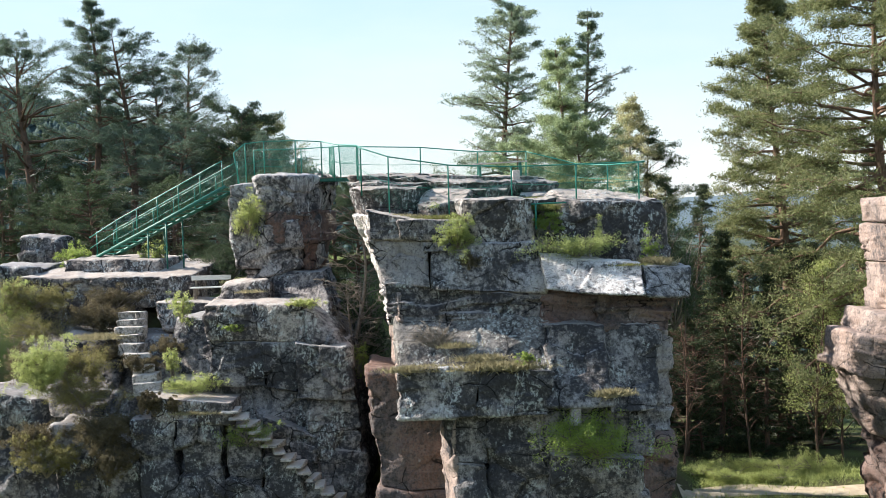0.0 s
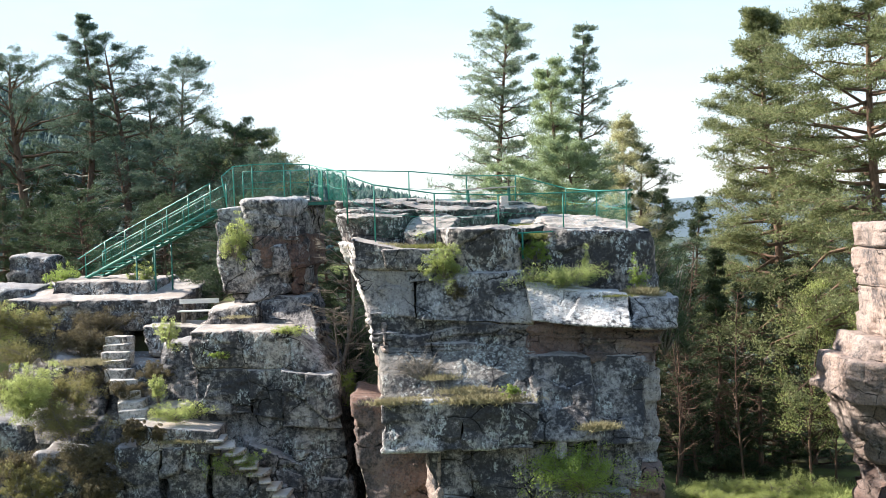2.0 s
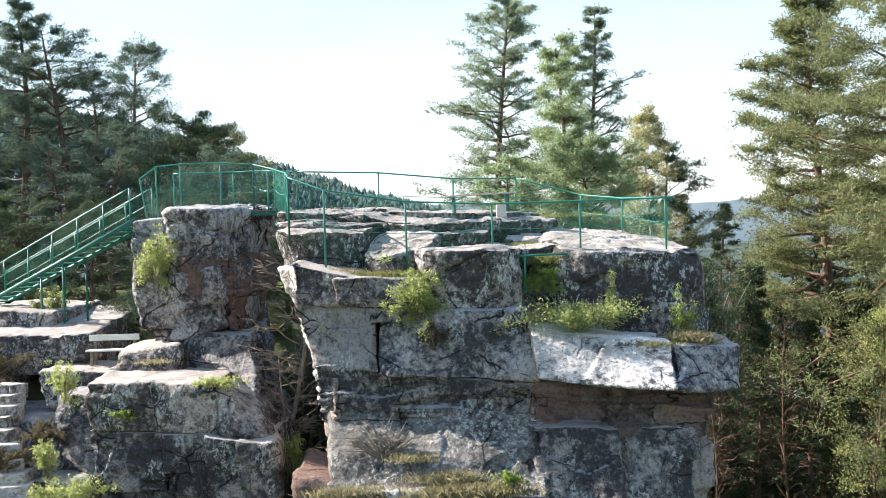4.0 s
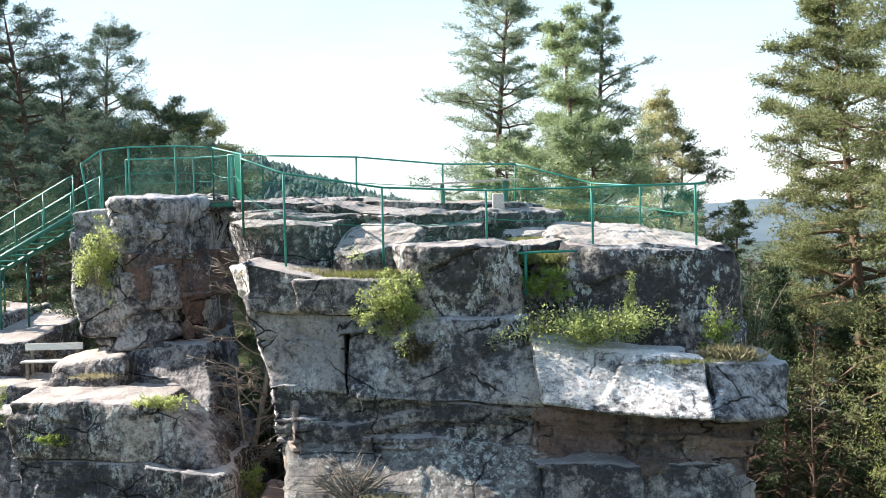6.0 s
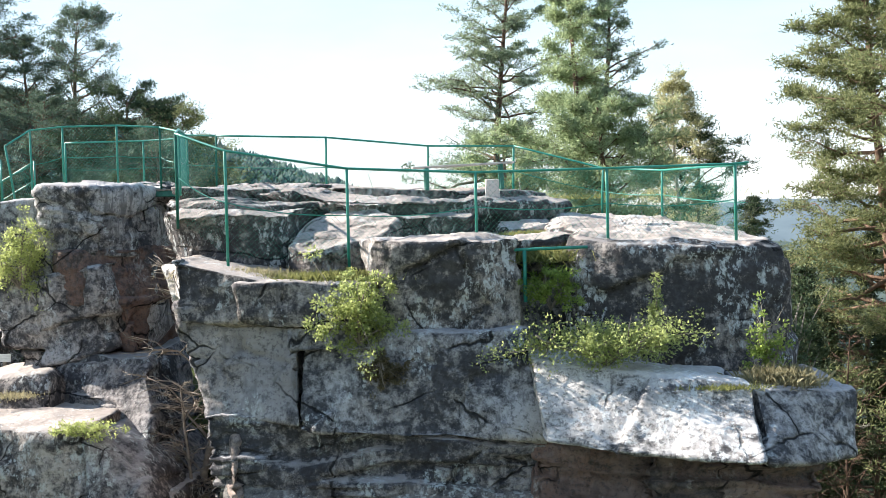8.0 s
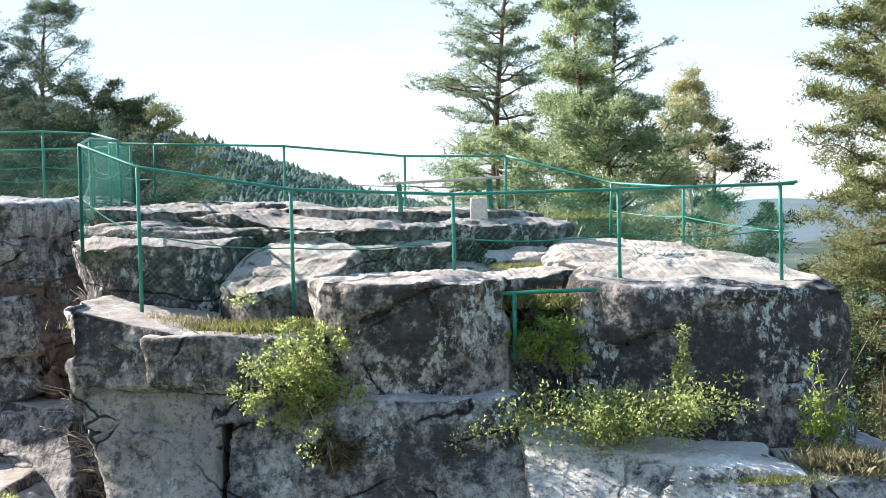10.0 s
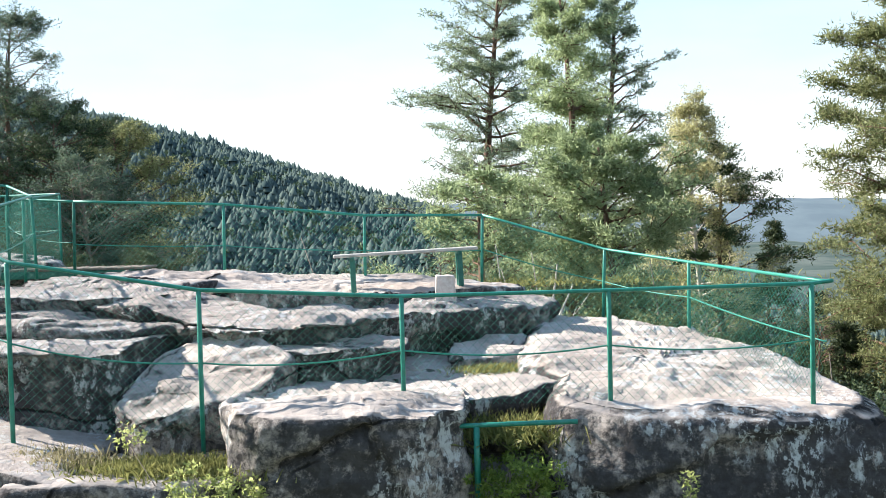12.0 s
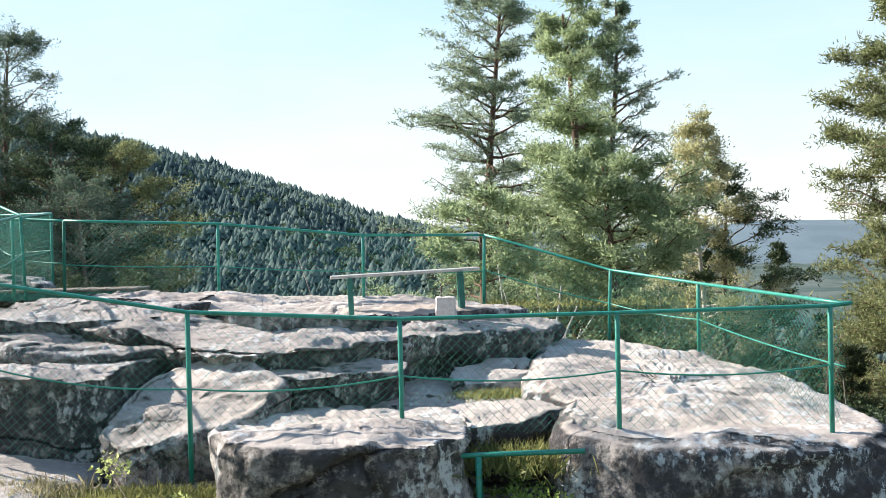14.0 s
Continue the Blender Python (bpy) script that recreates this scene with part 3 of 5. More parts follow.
# upper face
B((-2.3, 36.15, 11.35), (-0.4, 35.8, 11.15), (-1.85, 35.9, 9.62), (-0.42, 35.55, 9.55), 4.0, ROCK_GREY, 0.056, 0.07, 0.07, 0.02, narrow=(-0.35, 0))
B((-0.42, 35.98, 10.85), (2.95, 35.88, 10.85), (-0.45, 35.4, 9.5), (3.05, 35.3, 9.25), 4.0, ROCK, 0.056, 0.07, 0.09, 0.02)
# Left flank: its sunlit strip is drawn with the whitened stone.
B((-2.85, 37.7, 11.85), (-2.15, 36.3, 11.75), (-1.95, 37.3, 9.6), (-1.7, 35.95, 9.6), 4.0, ROCK_PALE, 0.06, 0.2, 0.12, 0.03)
B((-1.95, 37.1, 9.8), (-1.65, 35.9, 9.7), (-1.85, 37.1, 8.4), (-1.5, 35.7, 8.4), 4.0, ROCK_PALE, 0.056, 0.08, 0.09, 0.08)
B((-0.6, 35.9, 11.2), (0.7, 36.0, 11.2), (-0.6, 35.75, 10.6), (0.7, 35.75, 10.6), 3.0, ROCK, 0.06, 0.1, 0.1, 0.02)
# projecting ledge
B((2.88, 35.35, 10.48), (5.9, 34.75, 10.15), (2.98, 34.35, 9.45), (5.85, 33.6, 9.2), 3.0, ROCK_PALE, 0.05, 0.13, 0.09, 0.01)
B((5.85, 34.65, 10.1), (7.55, 35.2, 9.98), (5.85, 33.75, 9.15), (7.35, 34.7, 9.05), 2.6, ROCK, 0.056, 0.15, 0.09, 0.01)
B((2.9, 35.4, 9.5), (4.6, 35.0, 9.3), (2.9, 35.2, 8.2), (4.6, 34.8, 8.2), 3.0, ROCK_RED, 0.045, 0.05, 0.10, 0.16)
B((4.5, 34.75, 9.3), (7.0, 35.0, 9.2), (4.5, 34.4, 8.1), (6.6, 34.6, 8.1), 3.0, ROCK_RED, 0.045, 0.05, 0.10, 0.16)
# bedded band
B((-1.9, 35.75, 9.72), (3.1, 35.4, 9.4), (-1.75, 35.75, 8.45), (3.1, 35.3, 8.2), 4.0, ROCK_DARK, 0.035, 0.05, 0.09, 0.17)
# swelling boulder with pale lichen
B((-1.5, 35.75, 8.8), (1.0, 35.5, 8.7), (-1.45, 34.0, 7.1), (1.0, 33.5, 7.15), 4.0, ROCK_LICHEN, 0.056, 0.2, 0.11, 0.02)
B((0.8, 35.5, 8.7), (3.1, 35.3, 8.5), (0.8, 33.6, 7.1), (3.1, 33.5, 7.1), 4.0, ROCK_LICHEN, 0.06, 0.12, 0.1, 0.02)
# Clean pink stone, lighter than its neighbours to add sunlight to the facet's colour.
B((-1.95, 37.2, 9.7), (-1.35, 35.75, 9.4), (-1.45, 36.6, 5.9), (-1.0, 34.2, 5.9), 4.5, ROCK_PINK, 0.06, 0.07, 0.08, 0.02, label="pale sunlit spur")
B((-1.45, 33.95, 7.3), (0.95, 33.45, 7.4), (-1.45, 33.85, 5.8), (0.9, 33.5, 5.9), 4.0, ROCK, 0.06, 0.09, 0.1, 0.05)
B((0.85, 33.42, 7.3), (3.0, 33.4, 7.2), (0.9, 33.45, 5.9), (3.0, 33.4, 5.85), 4.0, ROCK_DARK, 0.06, 0.08, 0.09, 0.05)
B((2.85, 34.6, 8.4), (4.7, 34.3, 8.4), (2.85, 33.4, 6.1), (4.7, 33.2, 6.1), 4.0, ROCK_DARK, 0.06, 0.1, 0.11, 0.02)
B((4.6, 34.4, 8.4), (6.3, 34.7, 8.3), (4.6, 33.3, 5.9), (6.15, 33.7, 5.9), 4.0, ROCK_DARK, 0.06, 0.1, 0.11, 0.02)
B((5.9, 35.0, 8.4), (6.85, 35.4, 8.0), (5.9, 34.6, 5.0), (6.8, 35.0, 5.0), 3.5, ROCK_GREY, 0.08, 0.2, 0.14, 0.03)
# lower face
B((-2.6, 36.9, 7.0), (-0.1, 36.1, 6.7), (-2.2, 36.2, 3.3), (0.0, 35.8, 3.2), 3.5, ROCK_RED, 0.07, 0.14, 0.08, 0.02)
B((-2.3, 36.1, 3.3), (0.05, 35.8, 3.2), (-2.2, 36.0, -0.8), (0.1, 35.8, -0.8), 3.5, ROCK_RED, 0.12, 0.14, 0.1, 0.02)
# Lit left edge of the lower block, its brightness partly in the pink stone.
B((-0.25, 35.4, 5.9), (0.15, 34.2, 5.95), (-0.1, 35.3, 0.0), (0.25, 34.2, 0.0), 2.5, ROCK_PINK, 0.07, 0.08, 0.08, 0.02)
B((-0.05, 34.3, 5.9), (1.15, 34.1, 5.95), (0.0, 34.3, 4.4), (1.15, 34.0, 4.4), 3.5, ROCK_DARK, 0.07, 0.12, 0.1, 0.02)
B((0.1, 34.2, 4.45), (1.1, 33.9, 4.4), (0.05, 34.1, -0.8), (1.15, 33.9, -0.8), 3.5, ROCK_DARK, 0.1, 0.12, 0.1, 0.02)
B((1.05, 34.3, 5.95), (2.95, 34.0, 5.9), (1.1, 34.2, 3.0), (2.95, 33.9, 3.0), 3.5, ROCK_DARK, 0.07, 0.12, 0.12, 0.03)
B((1.05, 34.1, 3.1), (2.95, 33.9, 3.1), (1.1, 34.0, -0.8), (2.95, 33.8, -0.8), 3.5, ROCK_DARK, 0.12, 0.12, 0.12, 0.03)
B((2.8, 34.0, 6.3), (6.0, 34.0, 6.1), (2.85, 33.9, 4.5), (5.9, 33.9, 4.5), 3.5, ROCK_DARK, 0.07, 0.14, 0.12, 0.03)
B((2.85, 33.0, 4.85), (5.65, 33.1, 4.6), (2.9, 33.4, 3.2), (5.6, 33.4, 3.0), 3.5, ROCK_DARK, 0.06, 0.18, 0.1, 0.02)
B((2.9, 33.4, 3.2), (5.9, 33.5, 3.1), (2.95, 33.4, -0.8), (5.9, 33.4, -0.8), 3.5, ROCK_DARK, 0.1, 0.14, 0.12, 0.03)
B((5.6, 34.3, 5.2), (6.8, 34.7, 5.0), (5.65, 34.2, 2.6), (6.75, 34.5, 2.6), 3.0, ROCK_RED, 0.08, 0.16, 0.14, 0.03)
B((5.6, 34.2, 2.7), (6.75, 34.5, 2.7), (5.7, 34.1, -0.8), (6.8, 34.5, -0.8), 3.0, ROCK_RED, 0.12, 0.16, 0.14, 0.03)
# white stone on the lower ledge
B((3.5, 33.3, 6.2), (3.85, 33.3, 6.2), (3.5, 33.25, 5.6), (3.85, 33.25, 5.6), 0.5, ROCK_TOP, 0.06, 0.08, 0.04, 0.0, label="pale upright stone")

left = Crag("sandstone_tower", "grey sandstone tower of cracked blocks on a stepped shoulder")
B = left.block
B((-7.5, 43.8, 12.8), (-4.5, 43.9, 12.9), (-7.4, 43.9, 6.0), (-4.9, 43.9, 6.0), 4.0, ROCK, 0.3, 0.3, 0.12, 0.02)
B((-8.0, 43.5, 13.05), (-6.5, 43.25, 13.15), (-7.65, 43.3, 9.95), (-6.4, 43.05, 9.85), 4.0, ROCK, 0.055, 0.16, 0.12, 0.02)
S = left.slab
S([(-7.05, 43.4), (-6.7, 43.0), (-5.7, 42.85), (-5.25, 43.0), (-4.5, 44.0), (-3.9, 45.4), (-4.3, 46.9), (-7.2, 47.0), (-7.4, 45.0)], 13.38, (-0.02, 0.0), 1.55, ROCK, 0.05, 0.24, 0.34, 0.14, 0.05)
# Brownish right flank: dark red stone also puts its shade into the colour.
S([(-6.7, 43.3), (-6.2, 42.95), (-5.2, 43.2), (-4.5, 44.0), (-4.15, 45.5), (-4.6, 47.0), (-7.2, 47.0), (-7.0, 45.0)], 11.98, (0.0, 0.0), 1.15, ROCK_RED, 0.05, 0.05, 0.06, 0.10, 0.03)
S([(-7.0, 43.1), (-6.4, 42.85), (-5.3, 42.9), (-5.15, 43.4), (-5.2, 46.5), (-7.2, 46.8)], 11.55, (0.22, 0.0), 1.85, ROCK, 0.05, 0.10, 0.12, 0.12, 0.02)
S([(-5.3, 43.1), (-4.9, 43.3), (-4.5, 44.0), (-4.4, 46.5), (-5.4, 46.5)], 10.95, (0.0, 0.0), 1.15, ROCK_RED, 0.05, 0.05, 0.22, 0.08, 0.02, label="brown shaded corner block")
B((-7.4, 43.6, 9.9), (-4.4, 42.4, 9.8), (-7.6, 43.3, 8.6), (-4.0, 40.9, 8.2), 4.0, ROCK_DARK, 0.06, 0.08, 0.08, 0.08)
B((-8.1, 42.2, 9.5), (-6.3, 42.2, 9.6), (-8.3, 41.6, 8.6), (-6.1, 41.5, 8.6), 2.5, ROCK_TOP, 0.07, 0.3, 0.1, 0.05, label="low broken boulder")
# shoulder
B((-8.35, 39.9, 8.95), (-4.75, 39.4, 8.85), (-8.25, 39.8, 7.65), (-4.7, 39.3, 7.55), 4.4, ROCK_TOP, 0.06, 0.2, 0.1, 0.04)
B((-4.8, 39.3, 8.8), (-3.8, 39.4, 8.0), (-4.75, 39.0, 7.5), (-3.3, 38.9, 7.4), 4.6, ROCK_DARK, 0.06, 0.3, 0.1, 0.03)
B((-8.25, 39.9, 7.7), (-6.2, 39.6, 7.6), (-8.1, 39.8, 6.1), (-6.1, 39.6, 6.05), 4.0, ROCK_DARK, 0.06, 0.13, 0.1, 0.05)
B((-6.25, 39.5, 7.6), (-5.0, 39.3, 7.6), (-6.2, 39.5, 6.05), (-5.0, 39.4, 5.9), 4.0, ROCK_DARK, 0.06, 0.1, 0.08, 0.02)
B((-5.05, 38.9, 7.6), (-3.3, 38.6, 7.5), (-5.0, 38.8, 5.75), (-2.95, 38.6, 5.65), 4.0, ROCK_DARK, 0.06, 0.14, 0.1, 0.02)
B((-6.9, 40.0, 6.1), (-4.6, 39.6, 5.8), (-6.6, 39.6, 4.2), (-4.5, 39.3, 4.2), 4.0, ROCK_DARK, 0.07, 0.2, 0.12, 0.03)
B((-4.7, 39.2, 5.75), (-2.95, 38.9, 5.6), (-4.6, 39.1, 3.9), (-2.85, 38.8, 3.8), 4.0, ROCK_DARK, 0.07, 0.22, 0.12, 0.03)
B((-5.2, 39.3, 4.1), (-2.85, 38.9, 3.9), (-5.2, 39.1, -0.8), (-2.7, 38.9, -0.8), 4.0, ROCK_DARK, 0.1, 0.2, 0.14, 0.03)
# lower front wall beside the steps
for x0, x1, top, y in ((-10.35, -8.95, 5.35, 38.3), (-8.95, -7.4, 5.3, 38.3), (-7.45, -6.1, 4.9, 38.4), (-6.15, -4.9, 3.9, 38.5), (-4.95, -3.9, 3.0, 38.6)):
    B((x0, y, top), (x1, y, top - 0.1), (x0 + 0.05, y - 0.1, -0.8), (x1 + 0.05, y - 0.1, -0.8), 2.5, ROCK_DARK, 0.08, 0.18, 0.14, 0.03)
B((-9.9, 38.5, 6.0), (-7.1, 38.2, 5.78), (-9.8, 38.4, 5.2), (-7.1, 38.2, 5.0), 2.0, ROCK_TOP, 0.06, 0.08, 0.06, 0.02, label="flat landing slab")
B((-9.9, 40.2, 6.3), (-6.0, 39.9, 6.2), (-9.9, 39.9, 1.0), (-6.0, 39.7, 1.0), 3.0, ROCK_DARK, 0.12, 0.15, 0.12, 0.03)
B((-6.3, 39.0, 5.2), (-4.3, 38.9, 4.4), (-6.3, 38.7, 0.0), (-4.2, 38.6, 0.0), 3.0, ROCK_DARK, 0.08, 0.15, 0.12, 0.03)

terrace = Crag("rock_terrace", "low weathered sandstone terrace overgrown with shrubs")
B = terrace.block
B((-16.6, 45.6, 9.75), (-9.7, 45.3, 9.62), (-16.4, 45.5, 8.5), (-9.7, 45.2, 8.4), 6.0, ROCK_TOP, 0.08, 0.18, 0.12, 0.06, back_z=0.4)
B((-15.2, 47.2, 10.35), (-11.4, 47.0, 10.2), (-15.5, 46.8, 9.5), (-11.2, 46.6, 9.5), 5.0, ROCK_TOP, 0.08, 0.2, 0.12, 0.05)
B((-16.5, 45.8, 8.6), (-11.9, 45.4, 8.5), (-16.3, 44.5, 5.5), (-12.0, 44.0, 5.5), 5.0, ROCK_DARK, 0.12, 0.3, 0.2, 0.05)
B((-10.9, 43.9, 8.75), (-8.2, 43.3, 8.72), (-10.6, 43.5, 7.6), (-8.2, 43.0, 7.6), 2.5, ROCK_TOP, 0.07, 0.15, 0.08, 0.03)
B((-9.8, 42.0, 8.3), (-8.2, 41.6, 8.4), (-9.7, 41.2, 6.2), (-8.1, 40.9, 6.2), 2.5, ROCK_DARK, 0.08, 0.25, 0.14, 0.05)
B((-12.0, 43.0, 7.6), (-9.6, 42.6, 7.6), (-12.2, 40.0, 4.5), (-9.6, 39.6, 4.5), 4.0, ROCK_DARK, 0.14, 0.3, 0.15, 0.04)
B((-13.9, 42.5, 7.9), (-11.6, 42.0, 7.6), (-14.0, 40.5, 5.0), (-11.6, 40.0, 5.0), 4.0, ROCK_DARK, 0.1, 0.35, 0.2, 0.05)
for x0, x1, top, y in ((-13.2, -11.6, 5.2, 38.5), (-11.7, -10.3, 4.6, 38.7)):
    B((x0, y, top), (x1, y, top - 0.2), (x0, y - 0.2, -0.8), (x1, y - 0.2, -0.8), 4.0, ROCK_DARK, 0.09, 0.25, 0.16, 0.03)
# Added dark block that stands in for a deep cleft in shadow.
B((-16.6, 41.6, 5.9), (-13.6, 41.2, 5.6), (-16.6, 41.2, -0.8), (-13.4, 40.8, -0.8), 3.0, ROCK_DARK, 0.14, 0.3, 0.2, 0.04)
B((-18.5, 46.5, 10.2), (-16.2, 46.5, 10.1), (-18.5, 46.0, 7.0), (-16.2, 46.0, 7.0), 5.0, ROCK_DARK, 0.14, 0.3, 0.2, 0.05)
B((-19.0, 52.0, 11.3), (-17.0, 52.0, 11.2), (-19.0, 51.8, 9.5), (-17.0, 51.8, 9.5), 3.0, ROCK_DARK, 0.12, 0.4, 0.15, 0.05)

pillar = Crag("rock_pillar", "pink sandstone pillar of rounded stacked blocks")
B = pillar.block
B((15.15, 39.50, 11.85), (17.40, 37.39, 11.90), (15.20, 39.40, 10.98), (17.40, 37.33, 10.98), 3.0, ROCK_PINK, 0.06, 0.38, 0.08, 0.02)
B((15.30, 39.60, 10.95), (18.00, 37.10, 10.95), (15.30, 39.50, 9.55), (18.00, 37.10, 9.50), 3.2, ROCK_PINK, 0.06, 0.2, 0.09, 0.02)
B((15.35, 39.60, 9.55), (18.40, 36.81, 9.50), (15.45, 39.50, 7.85), (18.40, 36.89, 7.80), 3.4, ROCK_PINK, 0.06, 0.2, 0.1, 0.03)
B((14.80, 39.70, 7.90), (19.30, 35.38, 7.80), (14.55, 39.50, 7.15), (19.30, 34.96, 7.10), 3.6, ROCK_PINK, 0.06, 0.15, 0.08, 0.07)
B((14.00, 39.80, 7.20), (19.60, 34.24, 7.20), (14.00, 40.20, 5.75), (19.60, 34.64, 5.00), 3.6, ROCK_PINK, 0.06, 0.35, 0.12, 0.03)
B((14.40, 40.30, 5.80), (19.60, 35.38, 5.30), (15.40, 41.20, 3.30), (19.60, 37.23, 3.30), 3.0, ROCK_PINK, 0.07, 0.3, 0.14, 0.04)
B((15.70, 41.20, 3.50), (19.60, 37.58, 3.50), (16.00, 41.00, -0.80), (19.60, 37.74, -0.80), 3.0, ROCK_RED, 0.12, 0.3, 0.2, 0.04)

# the pillar stands a little farther off, to the same proportions
pillar.ob.matrix_basis = pose(0, 0, 12) @ Matrix.Scale(1.055, 4) @ pose(0, 0, -12)

# ---- ground, hill and distance ----
def smooth(a, b, x):
    t = np.clip((np.asarray(x, float) - a) / (b - a), 0, 1)
    return t * t * (3 - 2 * t)


def hill_crest(x):
    return np.interp(x, [-1500, -660, -570, -444, -330, -222, -132, -81, 0, 200, 500], [300, 203, 172, 142, 103, 70, 36, 24, -2, -60, -110])


def ground_z(x, y):
    x, y = np.asarray(x, float), np.asarray(y, float)
    edge = 6.0 + 0.5 * np.clip(y - 46, 0, 6.5)
    upland = smooth(41.5, 46.5, y) * (1 - smooth(-0.5, 2.5, x - edge))
    z = upland * (9.2 - 7.7 * smooth(-4.5, -0.5, x)) - 0.6
    z = z - 3.0 * smooth(55, 80, y) * smooth(4, 12, x)
    near = 1 - smooth(90, 420, y)
    z = z * near - 95 * smooth(85, 420, y)
    hill = smooth(700, 1800, y) * (1 - 0.6 * smooth(1800, 3000, y))
    z = z + hill * (hill_crest(x) + 95)
    p = np.stack([x.ravel() * 0.12, y.ravel() * 0.12, np.zeros(x.size)], 1)
    z = z + (0.35 * fbm(p, 3, 3)).reshape(x.shape)
    far = np.stack([x.ravel() * 0.006, y.ravel() * 0.006, np.zeros(x.size)], 1)
    return z + (14 * smooth(300, 900, y).ravel() * fbm(far, 8, 3)).reshape(x.shape)


def build_ground():
    u = np.linspace(-1, 1, 231)
    xs = np.sinh(u * 6.2) / np.sinh(6.2) * 4200
    w = np.linspace(-1, 1, 271)
    ys = 45 + np.sinh(w * 6.4) / np.sinh(6.4) * 4600
    gx, gy = np.meshgrid(xs, ys, indexing="ij")
    v = np.stack([gx, gy, ground_z(gx, gy)], -1).reshape(-1, 3)
    idx = np.arange(gx.size).reshape(gx.shape)
    f = np.stack([idx[:-1, :-1], idx[1:, :-1], idx[1:, 1:], idx[:-1, 1:]], -1).reshape(-1, 4)
    ob = part("ground", build_mesh("ground", v, f), GROUND, None, "", True)
    tagged(ob, "forest ground with brown litter, moss and grass", "ground", "", "structure")
    cx, cy = gx[:-1, :-1].ravel(), gy[:-1, :-1].ravel()
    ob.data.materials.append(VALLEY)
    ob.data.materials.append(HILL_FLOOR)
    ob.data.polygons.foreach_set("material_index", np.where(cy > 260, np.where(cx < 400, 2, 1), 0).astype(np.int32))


build_ground()


def far_ridge():
    xs = np.linspace(-2600, 4200, 260)
    rows = []
    for k, (y, s) in enumerate(((3500, 0.0), (3800, 0.45), (4100, 0.8), (4400, 1.0), (4700, 0.9))):
        p = np.stack([xs * 0.0012, np.full(xs.size, y * 0.001), np.zeros(xs.size)], 1)
        top = 22 + 40 * fbm(p, 5, 4)
        rows.append(np.stack([xs, np.full(xs.size, float(y)), -110 + (top + 110) * s], 1))
    v = np.stack(rows)
    idx = np.arange(v.shape[0] * v.shape[1]).reshape(v.shape[:2])
    f = np.stack([idx[:-1, :-1], idx[:-1, 1:], idx[1:, 1:], idx[1:, :-1]], -1).reshape(-1, 4)
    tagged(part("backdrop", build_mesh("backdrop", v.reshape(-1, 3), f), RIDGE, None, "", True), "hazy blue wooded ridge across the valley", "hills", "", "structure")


far_ridge()


def hill_forest():
    rng = np.random.default_rng(4)
    pile = Pile()
    count = 23000
    x = rng.uniform(-1150, 330, count)
    y = 820 + 1070 * rng.random(count) ** 0.75
    z = ground_z(x, y)
    hgt = rng.uniform(7, 15, count) * rng.choice((1.0, 1.0, 1.0, 1.35), count)
    wid = hgt * rng.uniform(0.26, 0.5, count)
    ang = np.linspace(0, 2 * math.pi, 6, endpoint=False)
    ring = np.stack([np.cos(ang), np.sin(ang)], 1)
    V = np.zeros((count, 14, 3))
    for k, (hh, ww) in enumerate(((0.08, 1.0), (0.42, 0.72))):
        jag = rng.uniform(0.5, 1.35, (count, 6))
        V[:, k * 7:k * 7 + 6, 0] = x[:, None] + wid[:, None] * ww * jag * ring[:, 0]
        V[:, k * 7:k * 7 + 6, 1] = y[:, None] + wid[:, None] * ww * jag * ring[:, 1]
        V[:, k * 7:k * 7 + 6, 2] = (z + hgt * hh)[:, None]
        V[:, k * 7 + 6] = np.stack([x, y, z + hgt * (0.68, 1.0)[k]], 1)
    tri = np.array([(o + j, o + (j + 1) % 6, o + 6) for o in (0, 7) for j in range(6)])
    F = (tri[None] + 14 * np.arange(count)[:, None, None]).reshape(-1, 3)
    pile.add(V.reshape(-1, 3), F)
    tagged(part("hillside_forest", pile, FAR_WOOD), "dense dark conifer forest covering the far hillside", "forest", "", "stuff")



hill_forest()


def hill_leafy():
    rng = np.random.default_rng(7)
    x = rng.uniform(-900, 250, 2600)
    y = 760 + 950 * rng.random(2600)
    keep = fbm(np.stack([x * 0.008, y * 0.008, np.zeros(2600)], 1), 2, 2) > -0.02
    x, y = x[keep], y[keep]
    c = np.stack([x, y, ground_z(x, y) + 9.0], 1)
    v, f = leaf_tris(rng, c, rng.uniform(3.0, 5.5, len(c)), 26, 3.2, 1.0, 0.9, 0.3)
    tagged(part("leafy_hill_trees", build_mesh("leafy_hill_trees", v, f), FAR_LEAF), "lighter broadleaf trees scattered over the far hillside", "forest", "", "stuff")


